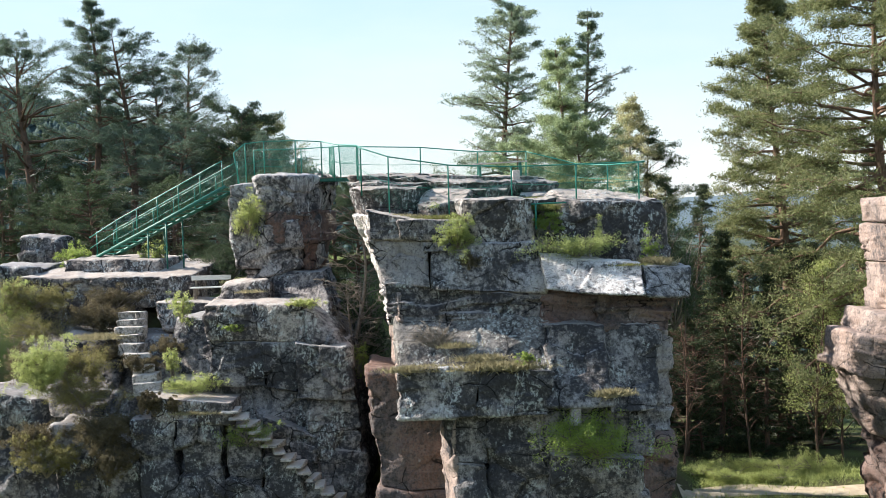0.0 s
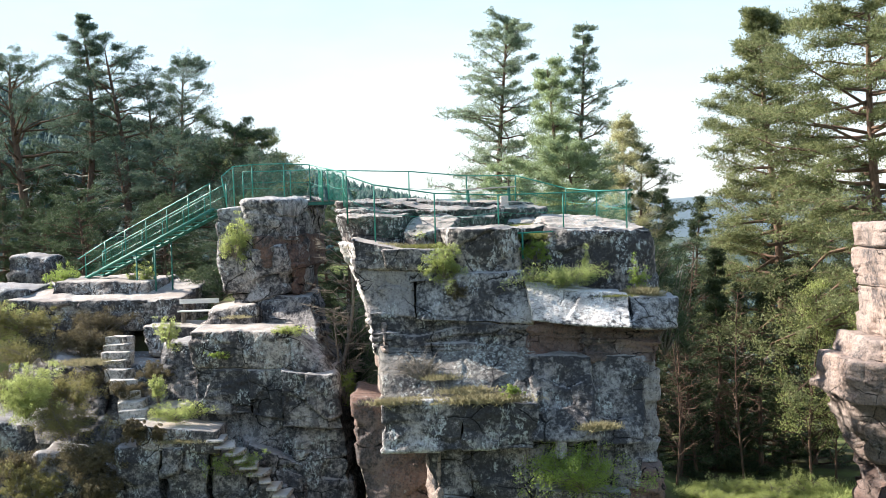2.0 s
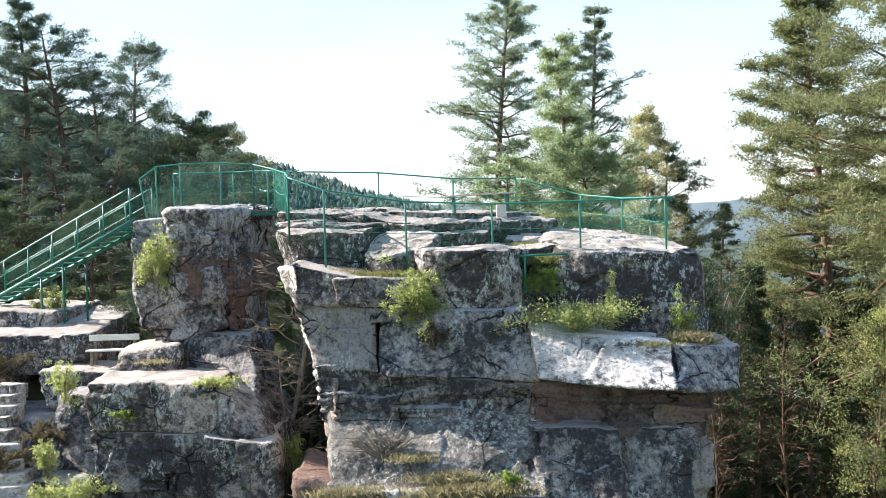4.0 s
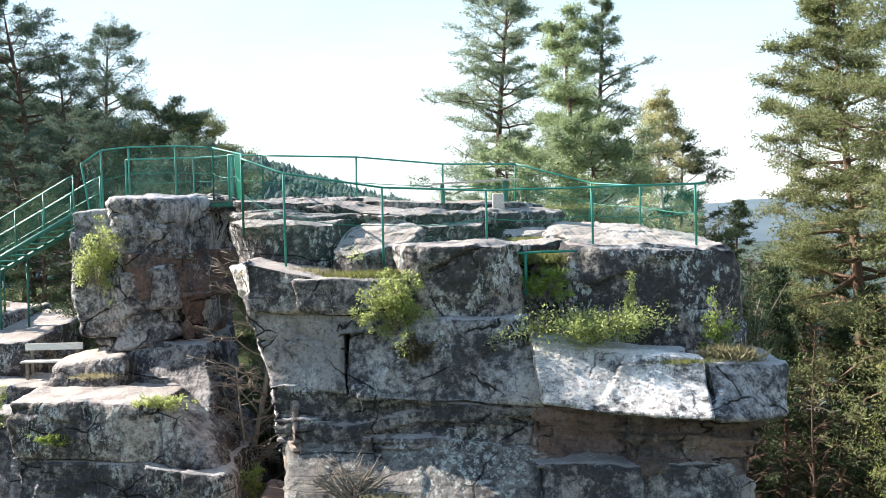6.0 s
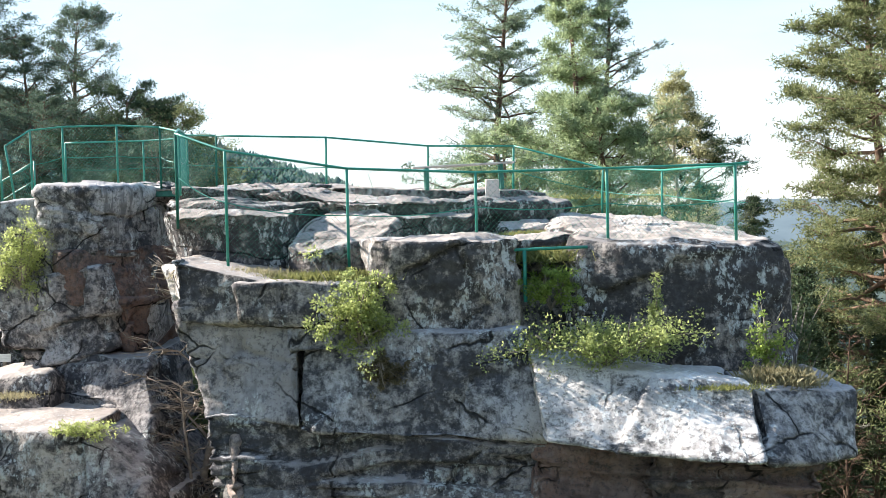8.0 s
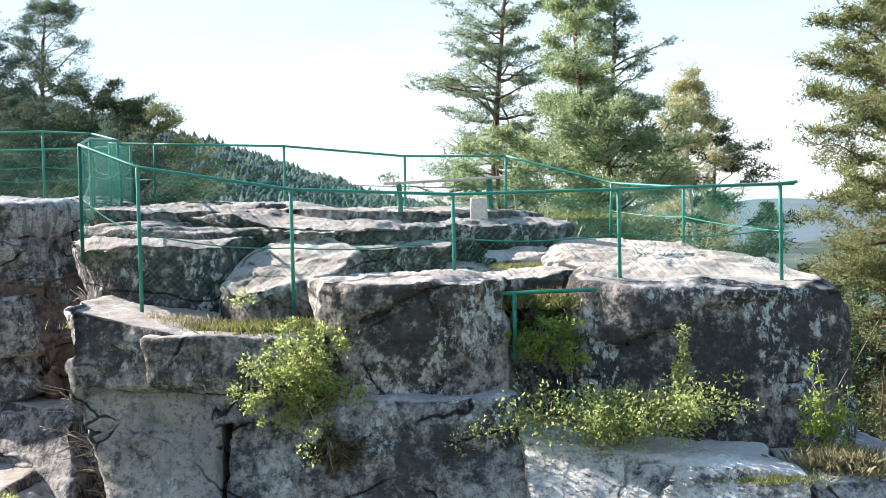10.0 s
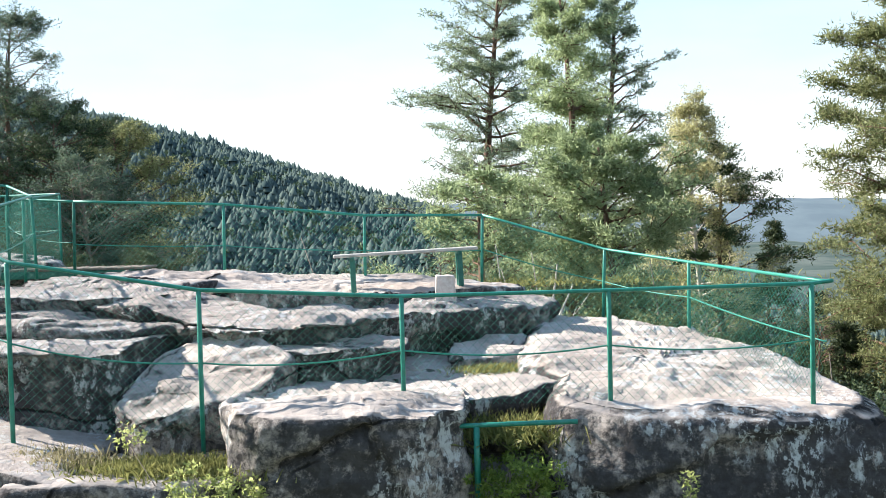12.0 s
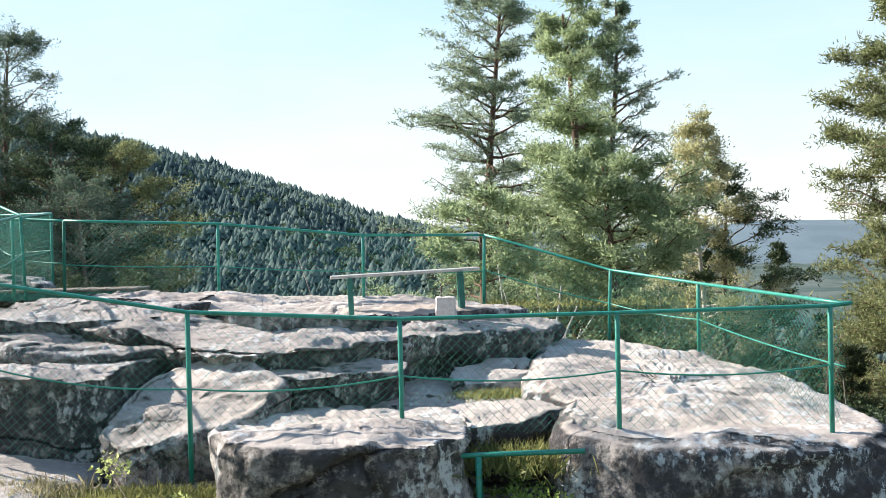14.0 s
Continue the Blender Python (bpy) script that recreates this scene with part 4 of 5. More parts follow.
# ---- trees ----
def leaf_tris(rng, centres, radii, per, size, flat=0.6, width=0.3, upward=0.25):
    """Many small pointed leaves scattered in flattened puffs round the centres: vertices and triangles."""
    centres, radii = np.asarray(centres), np.asarray(radii)
    n = len(centres) * per
    c, r = np.repeat(centres, per, 0), np.repeat(radii, per)[:, None]
    o = rng.normal(size=(n, 3))
    o /= np.linalg.norm(o, axis=1)[:, None]
    o *= rng.random((n, 1)) ** 0.45
    o[:, 2] *= flat
    d = o + rng.normal(size=(n, 3)) * 0.55 + np.array([0, 0, upward])
    d /= np.linalg.norm(d, axis=1)[:, None]
    s = np.cross(d, rng.normal(size=(n, 3)))
    s /= np.linalg.norm(s, axis=1)[:, None] + 1e-9
    L = size * rng.uniform(0.6, 1.3, (n, 1))
    p = c + o * r
    v = np.stack([p - s * L * width * 0.5, p + s * L * width * 0.5, p + d * L], 1).reshape(-1, 3)
    return v, np.arange(3 * n).reshape(-1, 3)


def curve_pts(a, d, length, bend, rng, k=6, wob=0.06):
    t = np.linspace(0, 1, k)[:, None]
    p = np.asarray(a) + np.asarray(d) * length * t + np.asarray(bend) * length * t ** 2
    w = rng.normal(size=(k, 3)) * wob * length * t * 0.6
    return p + w


def tree(name, label, seed, H, trunk_r, bare, spread, profile, limbs, rise, curl, puff, per, size, needles, bark, lean=(0, 0), twigs=5, flat=0.55, category="tree", leaf_from=0.35, dead=0, width=0.28, sides=8, wander=0.02):
    """A tree at the origin: a tapered trunk, limbs with twigs, and a crown of leaf puffs along their outer parts."""
    rng = np.random.default_rng(seed)
    k = 14
    t = np.linspace(0, 1, k)
    path = np.stack([lean[0] * t ** 1.5 * H + wander * H * np.sin(t * 5 + seed), lean[1] * t * H + wander * 0.7 * H * np.sin(t * 4 + 2 * seed), t * H], 1)
    path -= path[0]
    rad = trunk_r * (1 - t) ** 0.8 + 0.02
    rad[0] *= 1.35
    wood, deadwood, cs, rs = Pile(), Pile(), [], []
    wood.add(*tube(path, rad, sides))
    for i in range(limbs + dead):
        isdead = i >= limbs
        f = bare + (1 - bare) * (i + rng.uniform(-1.5, 2.5)) / limbs if not isdead else rng.uniform(bare * 0.35, bare)
        f = max(0.03, min(f, 0.985))
        q = min(1.0, max(0.0, (f - bare) / (1 - bare)))
        at = np.array([np.interp(f, t, path[:, j]) for j in range(3)])
        az = i * 2.39996 + rng.normal() * 0.5
        ln = spread * (profile(q) if not isdead else 0.45) * rng.uniform(0.5, 1.2)
        el = rise(q) + rng.normal() * 0.2 if not isdead else rng.uniform(-0.35, 0.1)
        d = np.array([math.cos(az) * math.cos(el), math.sin(az) * math.cos(el), math.sin(el)])
        pts = curve_pts(at, d, ln, (0, 0, curl), rng, 6, 0.10)
        r0 = max(0.012, min(np.interp(f, t, rad) * 0.5, 0.022 * ln + 0.012))
        (deadwood if isdead else wood).add(*tube(pts, np.linspace(r0, 0.008, 6), 4))
        for j in range(twigs):
            s = rng.uniform(leaf_from, 1.0) ** 0.8
            b = np.array([np.interp(s, np.linspace(0, 1, 6), pts[:, m]) for m in range(3)])
            ta = az + rng.choice((-1, 1)) * rng.uniform(0.2, 1.3)
            tl = (0.3 + 0.3 * ln) * rng.uniform(0.5, 1.25) * (1.15 - 0.5 * s)
            td = np.array([math.cos(ta), math.sin(ta), rng.normal() * 0.22 + 0.12 + 0.6 * curl])
            e = b + td * tl
            (deadwood if isdead else wood).add(*tube([b, (b + e) / 2 + rng.normal(size=3) * 0.03 * ln, e], [0.013, 0.009, 0.004], 3))
            if isdead:
                continue
            for g in (0.15, 0.4, 0.6, 0.8, 1.0):
                cs.append(b + (e - b) * g + rng.normal(size=3) * 0.05)
                rs.append(puff * 0.85 * rng.uniform(0.5, 1.3) * (0.6 + 0.4 * profile(q)))
        if not isdead:
            cs.append(pts[-1])
            rs.append(puff * rng.uniform(0.6, 1.1) * (0.6 + 0.4 * profile(q)))
    ob = empty(name, label, category)
    part("trunk", wood.mesh("trunk"), bark, ob, "", True)
    if dead:
        part("deadwood", deadwood.mesh("deadwood"), BARK_PALE, ob, "bleached dead limbs", True)["kind"] = "stuff"
    if per:
        v, fc = leaf_tris(rng, cs, rs, max(4, int(per * 0.7)), size * 0.85, flat, width)
        part("crown", build_mesh("crown", v, fc), needles, ob)
    return ob


hill_leafy()


def plant(ob, x, y, z=None, turn=0, scale=1.0):
    """Puts a tree at its place, on the ground unless z is given."""
    z = float(ground_z(np.array([[x]]), np.array([[y]]))[0, 0]) - 0.15 if z is None else z
    ob.matrix_basis = pose(x, y, z, 0, 0, turn) @ Matrix.Scale(scale, 4)
    return ob


def again(ob, x, y, turn, scale=1.0, z=None, tall=1.0):
    z = float(ground_z(np.array([[x]]), np.array([[y]]))[0, 0]) - 0.15 if z is None else z
    old = ob.matrix_basis.copy()
    ob.matrix_basis = Matrix()
    c = copy_thing(ob, pose(x, y, z, 0, 0, turn) @ Matrix.Diagonal((scale, scale, scale * tall, 1)))
    ob.matrix_basis = old
    return c


cone = lambda q: max(0.05, 1 - q) ** 0.8
domed = lambda q: max(0.12, math.sin(math.pi * min(1, 0.25 + 0.72 * q)) ** 0.7)
ragged = lambda q: max(0.15, (1 - q) ** 0.55 * (0.75 + 0.25 * math.sin(q * 17)))
SCOTS = dict(needles=PINE_BLUE, bark=BARK, size=0.17, per=20, puff=0.36, twigs=9)

# pines on the upland behind the stairs
pine_a = plant(tree("pine_tree", "tall dark Scots pine with bare lower trunk", 11, 15.6, 0.26, 0.42, 3.3, ragged, 46, lambda q: 0.1 + 0.5 * q, 0.05, dead=12, lean=(-0.01, 0), **SCOTS), -20.9, 70.5, 9.3)
pine_b = plant(tree("pine_tree", "dark Scots pine with a leaning trunk and spreading crown", 12, 13.7, 0.25, 0.5, 3.5, domed, 40, lambda q: 0.05 + 0.5 * q, 0.05, dead=14, lean=(-0.05, 0), **SCOTS), -18.6, 70.0, 9.3)
pine_c = plant(tree("pine_tree", "old Scots pine with a broken dead top", 13, 12.6, 0.36, 0.4, 4.6, domed, 34, lambda q: 0.25 + 0.3 * q, 0.12, dead=14, **SCOTS), -24.4, 69.5, 9.5)
pine_d = plant(tree("pine_tree", "slender pine with an airy open crown", 14, 13.0, 0.19, 0.45, 3.0, domed, 40, lambda q: 0.3 + 0.5 * q, 0.05, dead=10, lean=(-0.02, 0), needles=PINE_BLUE, bark=BARK, size=0.15, per=22, puff=0.42, twigs=9), -15.2, 74.5, 9.3)
again(pine_d, -17.6, 72.0, 130, 0.94)
pine_e = plant(tree("pine_tree", "low bushy pine with dense dark crown", 15, 9.0, 0.2, 0.12, 4.0, domed, 56, lambda q: 0.0 + 0.5 * q, 0.08, dead=6, needles=PINE, bark=BARK, size=0.17, per=22, puff=0.4, twigs=9), -11.2, 66.0)
for x, y, a, s in ((-22.5, 68, 77, 0.6), (-27.5, 69, 10, 0.62), (-19.5, 66, 140, 0.55), (-15.5, 67, 40, 0.62), (-10.6, 67.5, 190, 0.6), (-12.8, 55.0, 250, 0.55), (-17.3, 57.5, 170, 0.6), (-25.0, 66.0, 222, 0.62), (-21.0, 63.0, 310, 0.5), (-30.5, 72.0, 200, 0.8), (-17.8, 74.0, 15, 0.8), (-22.5, 76.0, 95, 0.9), (-27.0, 79.0, 33, 0.95), (-13.5, 70.0, 280, 0.75)):
    again(pine_e, x, y, a, s)
pine_o = plant(tree("pine_tree", "round-crowned olive pine with twisted limbs", 17, 9.2, 0.22, 0.25, 3.3, domed, 52, lambda q: 0.1 + 0.55 * q, 0.1, 0.42, 24, 0.17, PINE_OLIVE, BARK, twigs=9, flat=0.65, dead=12, leaf_from=0.3), -12.1, 76.0)
young = plant(tree("young_tree", "airy young tree with grey-green leaves", 18, 7.4, 0.1, 0.15, 2.5, domed, 44, lambda q: 0.45, 0.1, 0.34, 14, 0.10, PINE_BLUE, TWIG, twigs=8, flat=0.9, width=0.55), -9.2, 62.5)
for x, y, a, s in ((-7.4, 61.5, 120, 0.6), (-10.8, 61.6, 220, 0.8), (-10.2, 66.0, 75, 1.0)):
    again(young, x, y, a, s)
for x, y, a, s in ((-14.3, 64.0, 200, 0.66), (-17.2, 65.5, 20, 0.62), (-28, 76, 60, 1.02), (-33, 72, 150, 1.0), (-24, 80, 210, 0.9), (-37, 80, 20, 1.05)):
    again(pine_b, x, y, a, s)

# firs and pines behind the crag
fir_a = plant(tree("fir_tree", "tall dark fir with a flattened bushy top", 21, 24.0, 0.32, 0.34, 6.0, lambda q: max(0.3, 1 - 0.72 * q) * (0.85 + 0.25 * math.sin(q * 25)), 120, lambda q: -0.1 + 0.75 * q ** 2, 0.05, 0.32, 15, 0.2, FIR, BARK, twigs=10, flat=0.55, dead=8, leaf_from=0.22), 5.0, 76.0, 0.8)
fir_b = plant(tree("fir_tree", "slender fir with sparse tiers of branches", 22, 24.6, 0.28, 0.37, 5.9, lambda q: max(0.06, 1 - q) ** 0.85 * (0.8 + 0.3 * math.sin(q * 40)), 100, lambda q: 0.02 + 0.55 * q, 0.05, 0.24, 12, 0.18, FIR, BARK, twigs=9, flat=0.5, dead=6, leaf_from=0.25), 9.3, 76.3, -0.3)
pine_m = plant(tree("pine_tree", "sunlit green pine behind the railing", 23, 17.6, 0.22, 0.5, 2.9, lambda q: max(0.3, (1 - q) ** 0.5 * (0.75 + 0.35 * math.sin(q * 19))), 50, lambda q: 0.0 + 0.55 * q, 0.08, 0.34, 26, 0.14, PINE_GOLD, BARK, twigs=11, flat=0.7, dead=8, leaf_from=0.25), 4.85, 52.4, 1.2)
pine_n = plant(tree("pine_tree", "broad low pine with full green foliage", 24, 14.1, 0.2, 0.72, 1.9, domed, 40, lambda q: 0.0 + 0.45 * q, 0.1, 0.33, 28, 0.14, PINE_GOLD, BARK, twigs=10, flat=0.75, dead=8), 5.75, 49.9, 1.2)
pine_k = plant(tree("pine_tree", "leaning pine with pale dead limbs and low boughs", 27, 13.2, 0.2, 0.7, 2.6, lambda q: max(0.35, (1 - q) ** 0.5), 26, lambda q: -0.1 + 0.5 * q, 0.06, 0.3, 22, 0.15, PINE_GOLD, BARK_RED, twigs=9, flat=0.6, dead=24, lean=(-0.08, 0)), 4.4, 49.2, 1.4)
birch = plant(tree("birch_tree", "young birch with golden opening leaves", 25, 17.8, 0.14, 0.5, 2.6, lambda q: max(0.25, (1 - q) ** 0.6), 76, lambda q: 0.55, 0.12, 0.32, 18, 0.085, BIRCH, BARK_PALE, twigs=9, flat=0.9, width=0.6), 10.0, 60.0, -0.8)
pine_s = plant(tree("pine_tree", "dark pine with level boughs beside the birch", 26, 15.6, 0.16, 0.62, 3.2, lambda q: max(0.2, (1 - q) ** 0.6 * (0.7 + 0.4 * math.sin(q * 21))), 34, lambda q: -0.05 + 0.4 * q, 0.08, 0.28, 20, 0.15, PINE, BARK, twigs=10, flat=0.5, dead=4), 11.2, 61.0, 0.0)

# woods to the right
pine_r = plant(tree("pine_tree", "tall pine with reddish trunk and pointed crown", 31, 26.4, 0.36, 0.34, 5.9, lambda q: max(0.14, (1 - q) ** 0.65), 120, lambda q: -0.15 + 0.6 * q, 0.05, 0.46, 26, 0.2, PINE_OLIVE, BARK_RED, twigs=13, flat=0.65, dead=20, leaf_from=0.2), 18.0, 63.2, -3.4)
pine_q = plant(tree("pine_tree", "huge spreading pine with pale dead limbs", 32, 26.0, 0.42, 0.36, 7.4, lambda q: max(0.4, (1 - q) ** 0.4), 110, lambda q: -0.3 + 0.75 * q, -0.02, 0.52, 30, 0.2, PINE_OLIVE, BARK_RED, twigs=15, flat=0.65, dead=16, leaf_from=0.18), 21.0, 55.0, -2.5)
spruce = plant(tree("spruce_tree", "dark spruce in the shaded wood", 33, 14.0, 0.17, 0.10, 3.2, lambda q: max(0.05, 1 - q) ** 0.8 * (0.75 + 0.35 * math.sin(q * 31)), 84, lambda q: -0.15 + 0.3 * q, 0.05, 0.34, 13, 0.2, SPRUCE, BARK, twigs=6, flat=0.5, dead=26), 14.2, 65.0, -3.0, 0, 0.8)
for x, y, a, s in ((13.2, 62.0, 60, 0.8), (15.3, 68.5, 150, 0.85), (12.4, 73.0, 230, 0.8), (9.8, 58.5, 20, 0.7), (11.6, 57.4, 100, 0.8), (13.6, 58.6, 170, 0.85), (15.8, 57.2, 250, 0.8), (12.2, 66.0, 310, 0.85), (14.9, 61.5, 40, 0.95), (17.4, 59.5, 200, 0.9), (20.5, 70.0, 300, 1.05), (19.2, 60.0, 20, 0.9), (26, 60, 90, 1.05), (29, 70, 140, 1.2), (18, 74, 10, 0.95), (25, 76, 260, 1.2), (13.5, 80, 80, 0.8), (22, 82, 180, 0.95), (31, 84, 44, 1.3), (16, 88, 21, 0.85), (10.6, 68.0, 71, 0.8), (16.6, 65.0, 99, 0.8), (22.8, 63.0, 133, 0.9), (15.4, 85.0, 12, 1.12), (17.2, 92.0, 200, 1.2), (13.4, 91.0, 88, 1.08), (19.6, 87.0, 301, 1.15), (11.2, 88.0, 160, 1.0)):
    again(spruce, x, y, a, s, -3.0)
slim = plant(tree("bare_tree", "slim leafless tree with thin grey branches", 34, 11.5, 0.055, 0.2, 2.6, lambda q: max(0.2, 1 - q), 54, lambda q: 0.7, 0.1, 0.1, 0, 0.1, SPRING, BARK, twigs=9), 12.5, 57.0)
leafy = plant(tree("birch_tree", "slender birch with fresh yellow-green leaves", 35, 9.5, 0.05, 0.12, 2.4, domed, 40, lambda q: 0.7, 0.08, 0.4, 8, 0.10, SPRING, BARK, twigs=8, flat=0.9, width=0.6), 17.2, 54.0)
again(leafy, 18.6, 55.0, 100, 0.9)
again(leafy, 20.0, 52.5, 310, 1.0)
for x, y, a, s in ((-6.0, 51.5, 15, 0.5), (-3.9, 52.5, 160, 0.5), (-8.3, 54.0, 250, 0.58), (-5.0, 55.0, 80, 0.5)):
    again(pine_e, x, y, a, s, 8.3)
again(slim, 14.4, 55.5, 60, 0.8)
again(slim, 10.8, 53.5, 160, 0.7)
again(slim, 2.6, 52.5, 120, 0.95, 2.0)


# ---- railings ----
def arc_points(nodes, k=5, sag=0.0):
    """Points along straight runs between nodes, sagging a little between them."""
    out = [nodes[0]]
    for a, b in zip(nodes[:-1], nodes[1:]):
        for i in range(1, k + 1):
            t = i / k
            p = np.array(a) * (1 - t) + np.array(b) * t
            p[2] -= sag * 4 * t * (1 - t)
            out.append(p)
    return np.array(out)


def wire_panel(a0, a1, b0, b1, pitch=0.085, r=0.0021):
    """Woven wire between two posts: lower and upper end at each post; two families of slanting wires, crossing in turn."""
    a0, a1, b0, b1 = (np.array(p, float) for p in (a0, a1, b0, b1))
    W = np.linalg.norm(b0 - a0)
    Hh = np.linalg.norm(a1 - a0)
    side = np.cross(b0 - a0, (0, 0, 1.0))
    side /= np.linalg.norm(side) + 1e-9
    pile = Pile()
    at = lambda u, v: (a0 * (1 - u) + b0 * u) * (1 - v) + (a1 * (1 - u) + b1 * u) * v
    for sgn in (1, -1):
        s = -Hh if sgn > 0 else 0.0
        end = W if sgn > 0 else W + Hh
        while s < end:
            pts = []
            for v in np.linspace(0, 1, 9):
                x = s + sgn * v * Hh
                pts.append((x, v))
            inside = [(x, v) for x, v in pts if 0 <= x <= W]
            if len(inside) > 1:
                (xa, va), (xb, vb) = inside[0], inside[-1]
                P = [at(x / W, v) + side * 0.004 * sgn for x, v in ((xa, va), ((xa + xb) / 2, (va + vb) / 2), (xb, vb))]
                pile.add(*tube(P, r, 3))
            s += pitch
    return pile


def post_part(fence, foot, top, r=0.024):
    foot, top = np.array(foot, float), np.array(top, float)
    pile = Pile()
    pile.add(*tube([foot - (0, 0, 0.12), foot * 0.5 + top * 0.5, top - (0, 0, 0.015), top], [r, r, r, r * 0.6], 10))
    part("post", pile, GREEN, fence, "", True)


def railing(label, feet, tops, mid=0.5, panels=True, extra_ends=None, sag=0.0, mid_sag=0.05, rail_r=0.02, pitch=0.085, r=0.0015, group="cliff railings", first=0):
    fence = empty("fence", label, "railing", (0, 0, 0), group)
    for f, t in list(zip(feet, tops))[first:]:
        post_part(fence, f, t)
    nodes = [np.array(t, float) for t in tops]
    if extra_ends is not None:
        nodes = nodes + [np.array(extra_ends, float)]
    rail = Pile()
    rail.add(*tube(arc_points(nodes, 6, sag), rail_r, 8))
    part("top_rail", rail, GREEN, fence, "", True)
    if mid:
        m = [np.array(f) * (1 - mid) + np.array(t) * mid for f, t in zip(feet, tops)]
        w = Pile()
        w.add(*tube(arc_points(m, 8, mid_sag), 0.009, 6))
        part("middle_rail", w, GREEN, fence, "bent thin middle rail", True)
    if panels:
        for i in range(len(feet) - 1):
            low = lambda p: np.array(p) + (0, 0, 0.03)
            part("wire_mesh", wire_panel(low(feet[i]), tops[i], low(feet[i + 1]), tops[i + 1], pitch, r), WIRE, fence, "green chain-link mesh")
    return fence


# railing along the front of the crag, with its corner over the drop
F_FEET = [(-2.55, 37.5, 12.55), (-1.65, 36.9, 11.95), (0.23, 36.9, 11.8), (2.22, 36.9, 12.08), (4.25, 36.9, 12.08), (6.23, 36.9, 12.08)]
F_TOPS = [(-2.55, 37.5, 13.95), (-1.65, 36.9, 13.62), (0.23, 36.9, 13.3), (2.22, 36.9, 13.19), (4.25, 36.9, 13.2), (6.23, 36.9, 13.22)]
railing("green steel railing with sagging chain-link mesh", F_FEET, F_TOPS, 0.52, extra_ends=(6.45, 36.95, 13.24), mid_sag=0.07)
S_FEET = [(6.42, 37.15, 12.02), (5.8, 40.8, 12.35), (4.9, 42.6, 12.45), (3.15, 43.4, 12.9)]
S_TOPS = [(6.45, 37.1, 13.22), (5.81, 40.8, 13.27), (4.94, 42.6, 13.4), (3.18, 43.4, 13.94)]
railing("green steel railing on the far side of the crag", S_FEET, S_TOPS, 0.5, mid_sag=0.03, first=1)
K_FEET = [(3.15, 43.4, 12.9), (1.37, 43.3, 12.95), (-0.74, 43.1, 13.0), (-3.05, 43.2, 13.05)]
K_TOPS = [(3.18, 43.4, 13.94), (1.38, 43.3, 13.98), (-0.73, 43.1, 14.2), (-3.03, 43.2, 14.3)]
railing("green steel railing at the back edge of the crag", K_FEET, K_TOPS, 0.48, mid_sag=0.02, first=1)


# low rail in the gully
def low_rail():
    ob = empty("low_rail", "short low green rail across a gully", "railing", (2.92, 36.4, 11.4), "cliff railings")
    p = Pile()
    p.add(*tube([(-0.42, 0, 0.585), (0.3, 0, 0.6), (0.95, 0, 0.61)], 0.024, 8))
    part("top_rail", p, GREEN, ob, "", True)
    p = Pile()
    p.add(*tube([(0, 0, -0.2), (0, 0, 0.25), (0, 0, 0.58)], 0.03, 8))
    part("post", p, GREEN, ob, "", True)


low_rail()

# railings on the tower and the footbridge
railing("green railing along the front of the tower top", [(-7.55, 44.0, 13.0), (-7.4, 44.6, 13.1), (-6.7, 44.6, 13.35), (-5.5, 44.6, 13.35), (-4.5, 44.4, 13.3)],
        [(-7.75, 44.0, 14.25), (-7.42, 44.6, 14.62), (-6.7, 44.6, 14.68), (-5.5, 44.6, 14.68), (-4.5, 44.4, 14.6)], 0.5, mid_sag=0.03, r=0.0019)
railing("green railing along the back of the tower top", [(-7.5, 47.2, 13.2), (-5.6, 47.2, 13.2), (-4.4, 46.6, 13.2), (-3.95, 43.6, 13.2), (-3.05, 43.2, 13.05)],
        [(-7.5, 47.2, 14.5), (-5.6, 47.2, 14.5), (-4.4, 46.6, 14.5), (-3.95, 43.6, 14.36), (-3.03, 43.2, 14.3)], 0.5, mid_sag=0.03, r=0.0016)
railing("bent green railing beside the footbridge", [(-4.5, 44.4, 13.3), (-3.7, 43.4, 13.25), (-2.75, 38.6, 13.1), (-2.55, 37.5, 12.55)],
        [(-4.5, 44.4, 14.6), (-3.75, 43.4, 14.4), (-2.75, 38.6, 14.1), (-2.55, 37.5, 13.95)], 0.5, mid_sag=0.08, r=0.0015)


def footbridge():
    ob = empty("footbridge", "narrow green steel footbridge spanning the cleft", "bridge", (-3.5, 44.6, 13.22))
    for y in (-0.3, 0.3):
        part("beam", box((-1.1, y - 0.04, -0.14), (1.2, y + 0.04, -0.02), 0.01), GREEN_DARK, ob)
    for i in range(9):
        x = -1.05 + i * 0.26
        part("plank", box((x, -0.36, -0.02), (x + 0.23, 0.36, 0.02), 0.008), TWIG, ob)


footbridge()


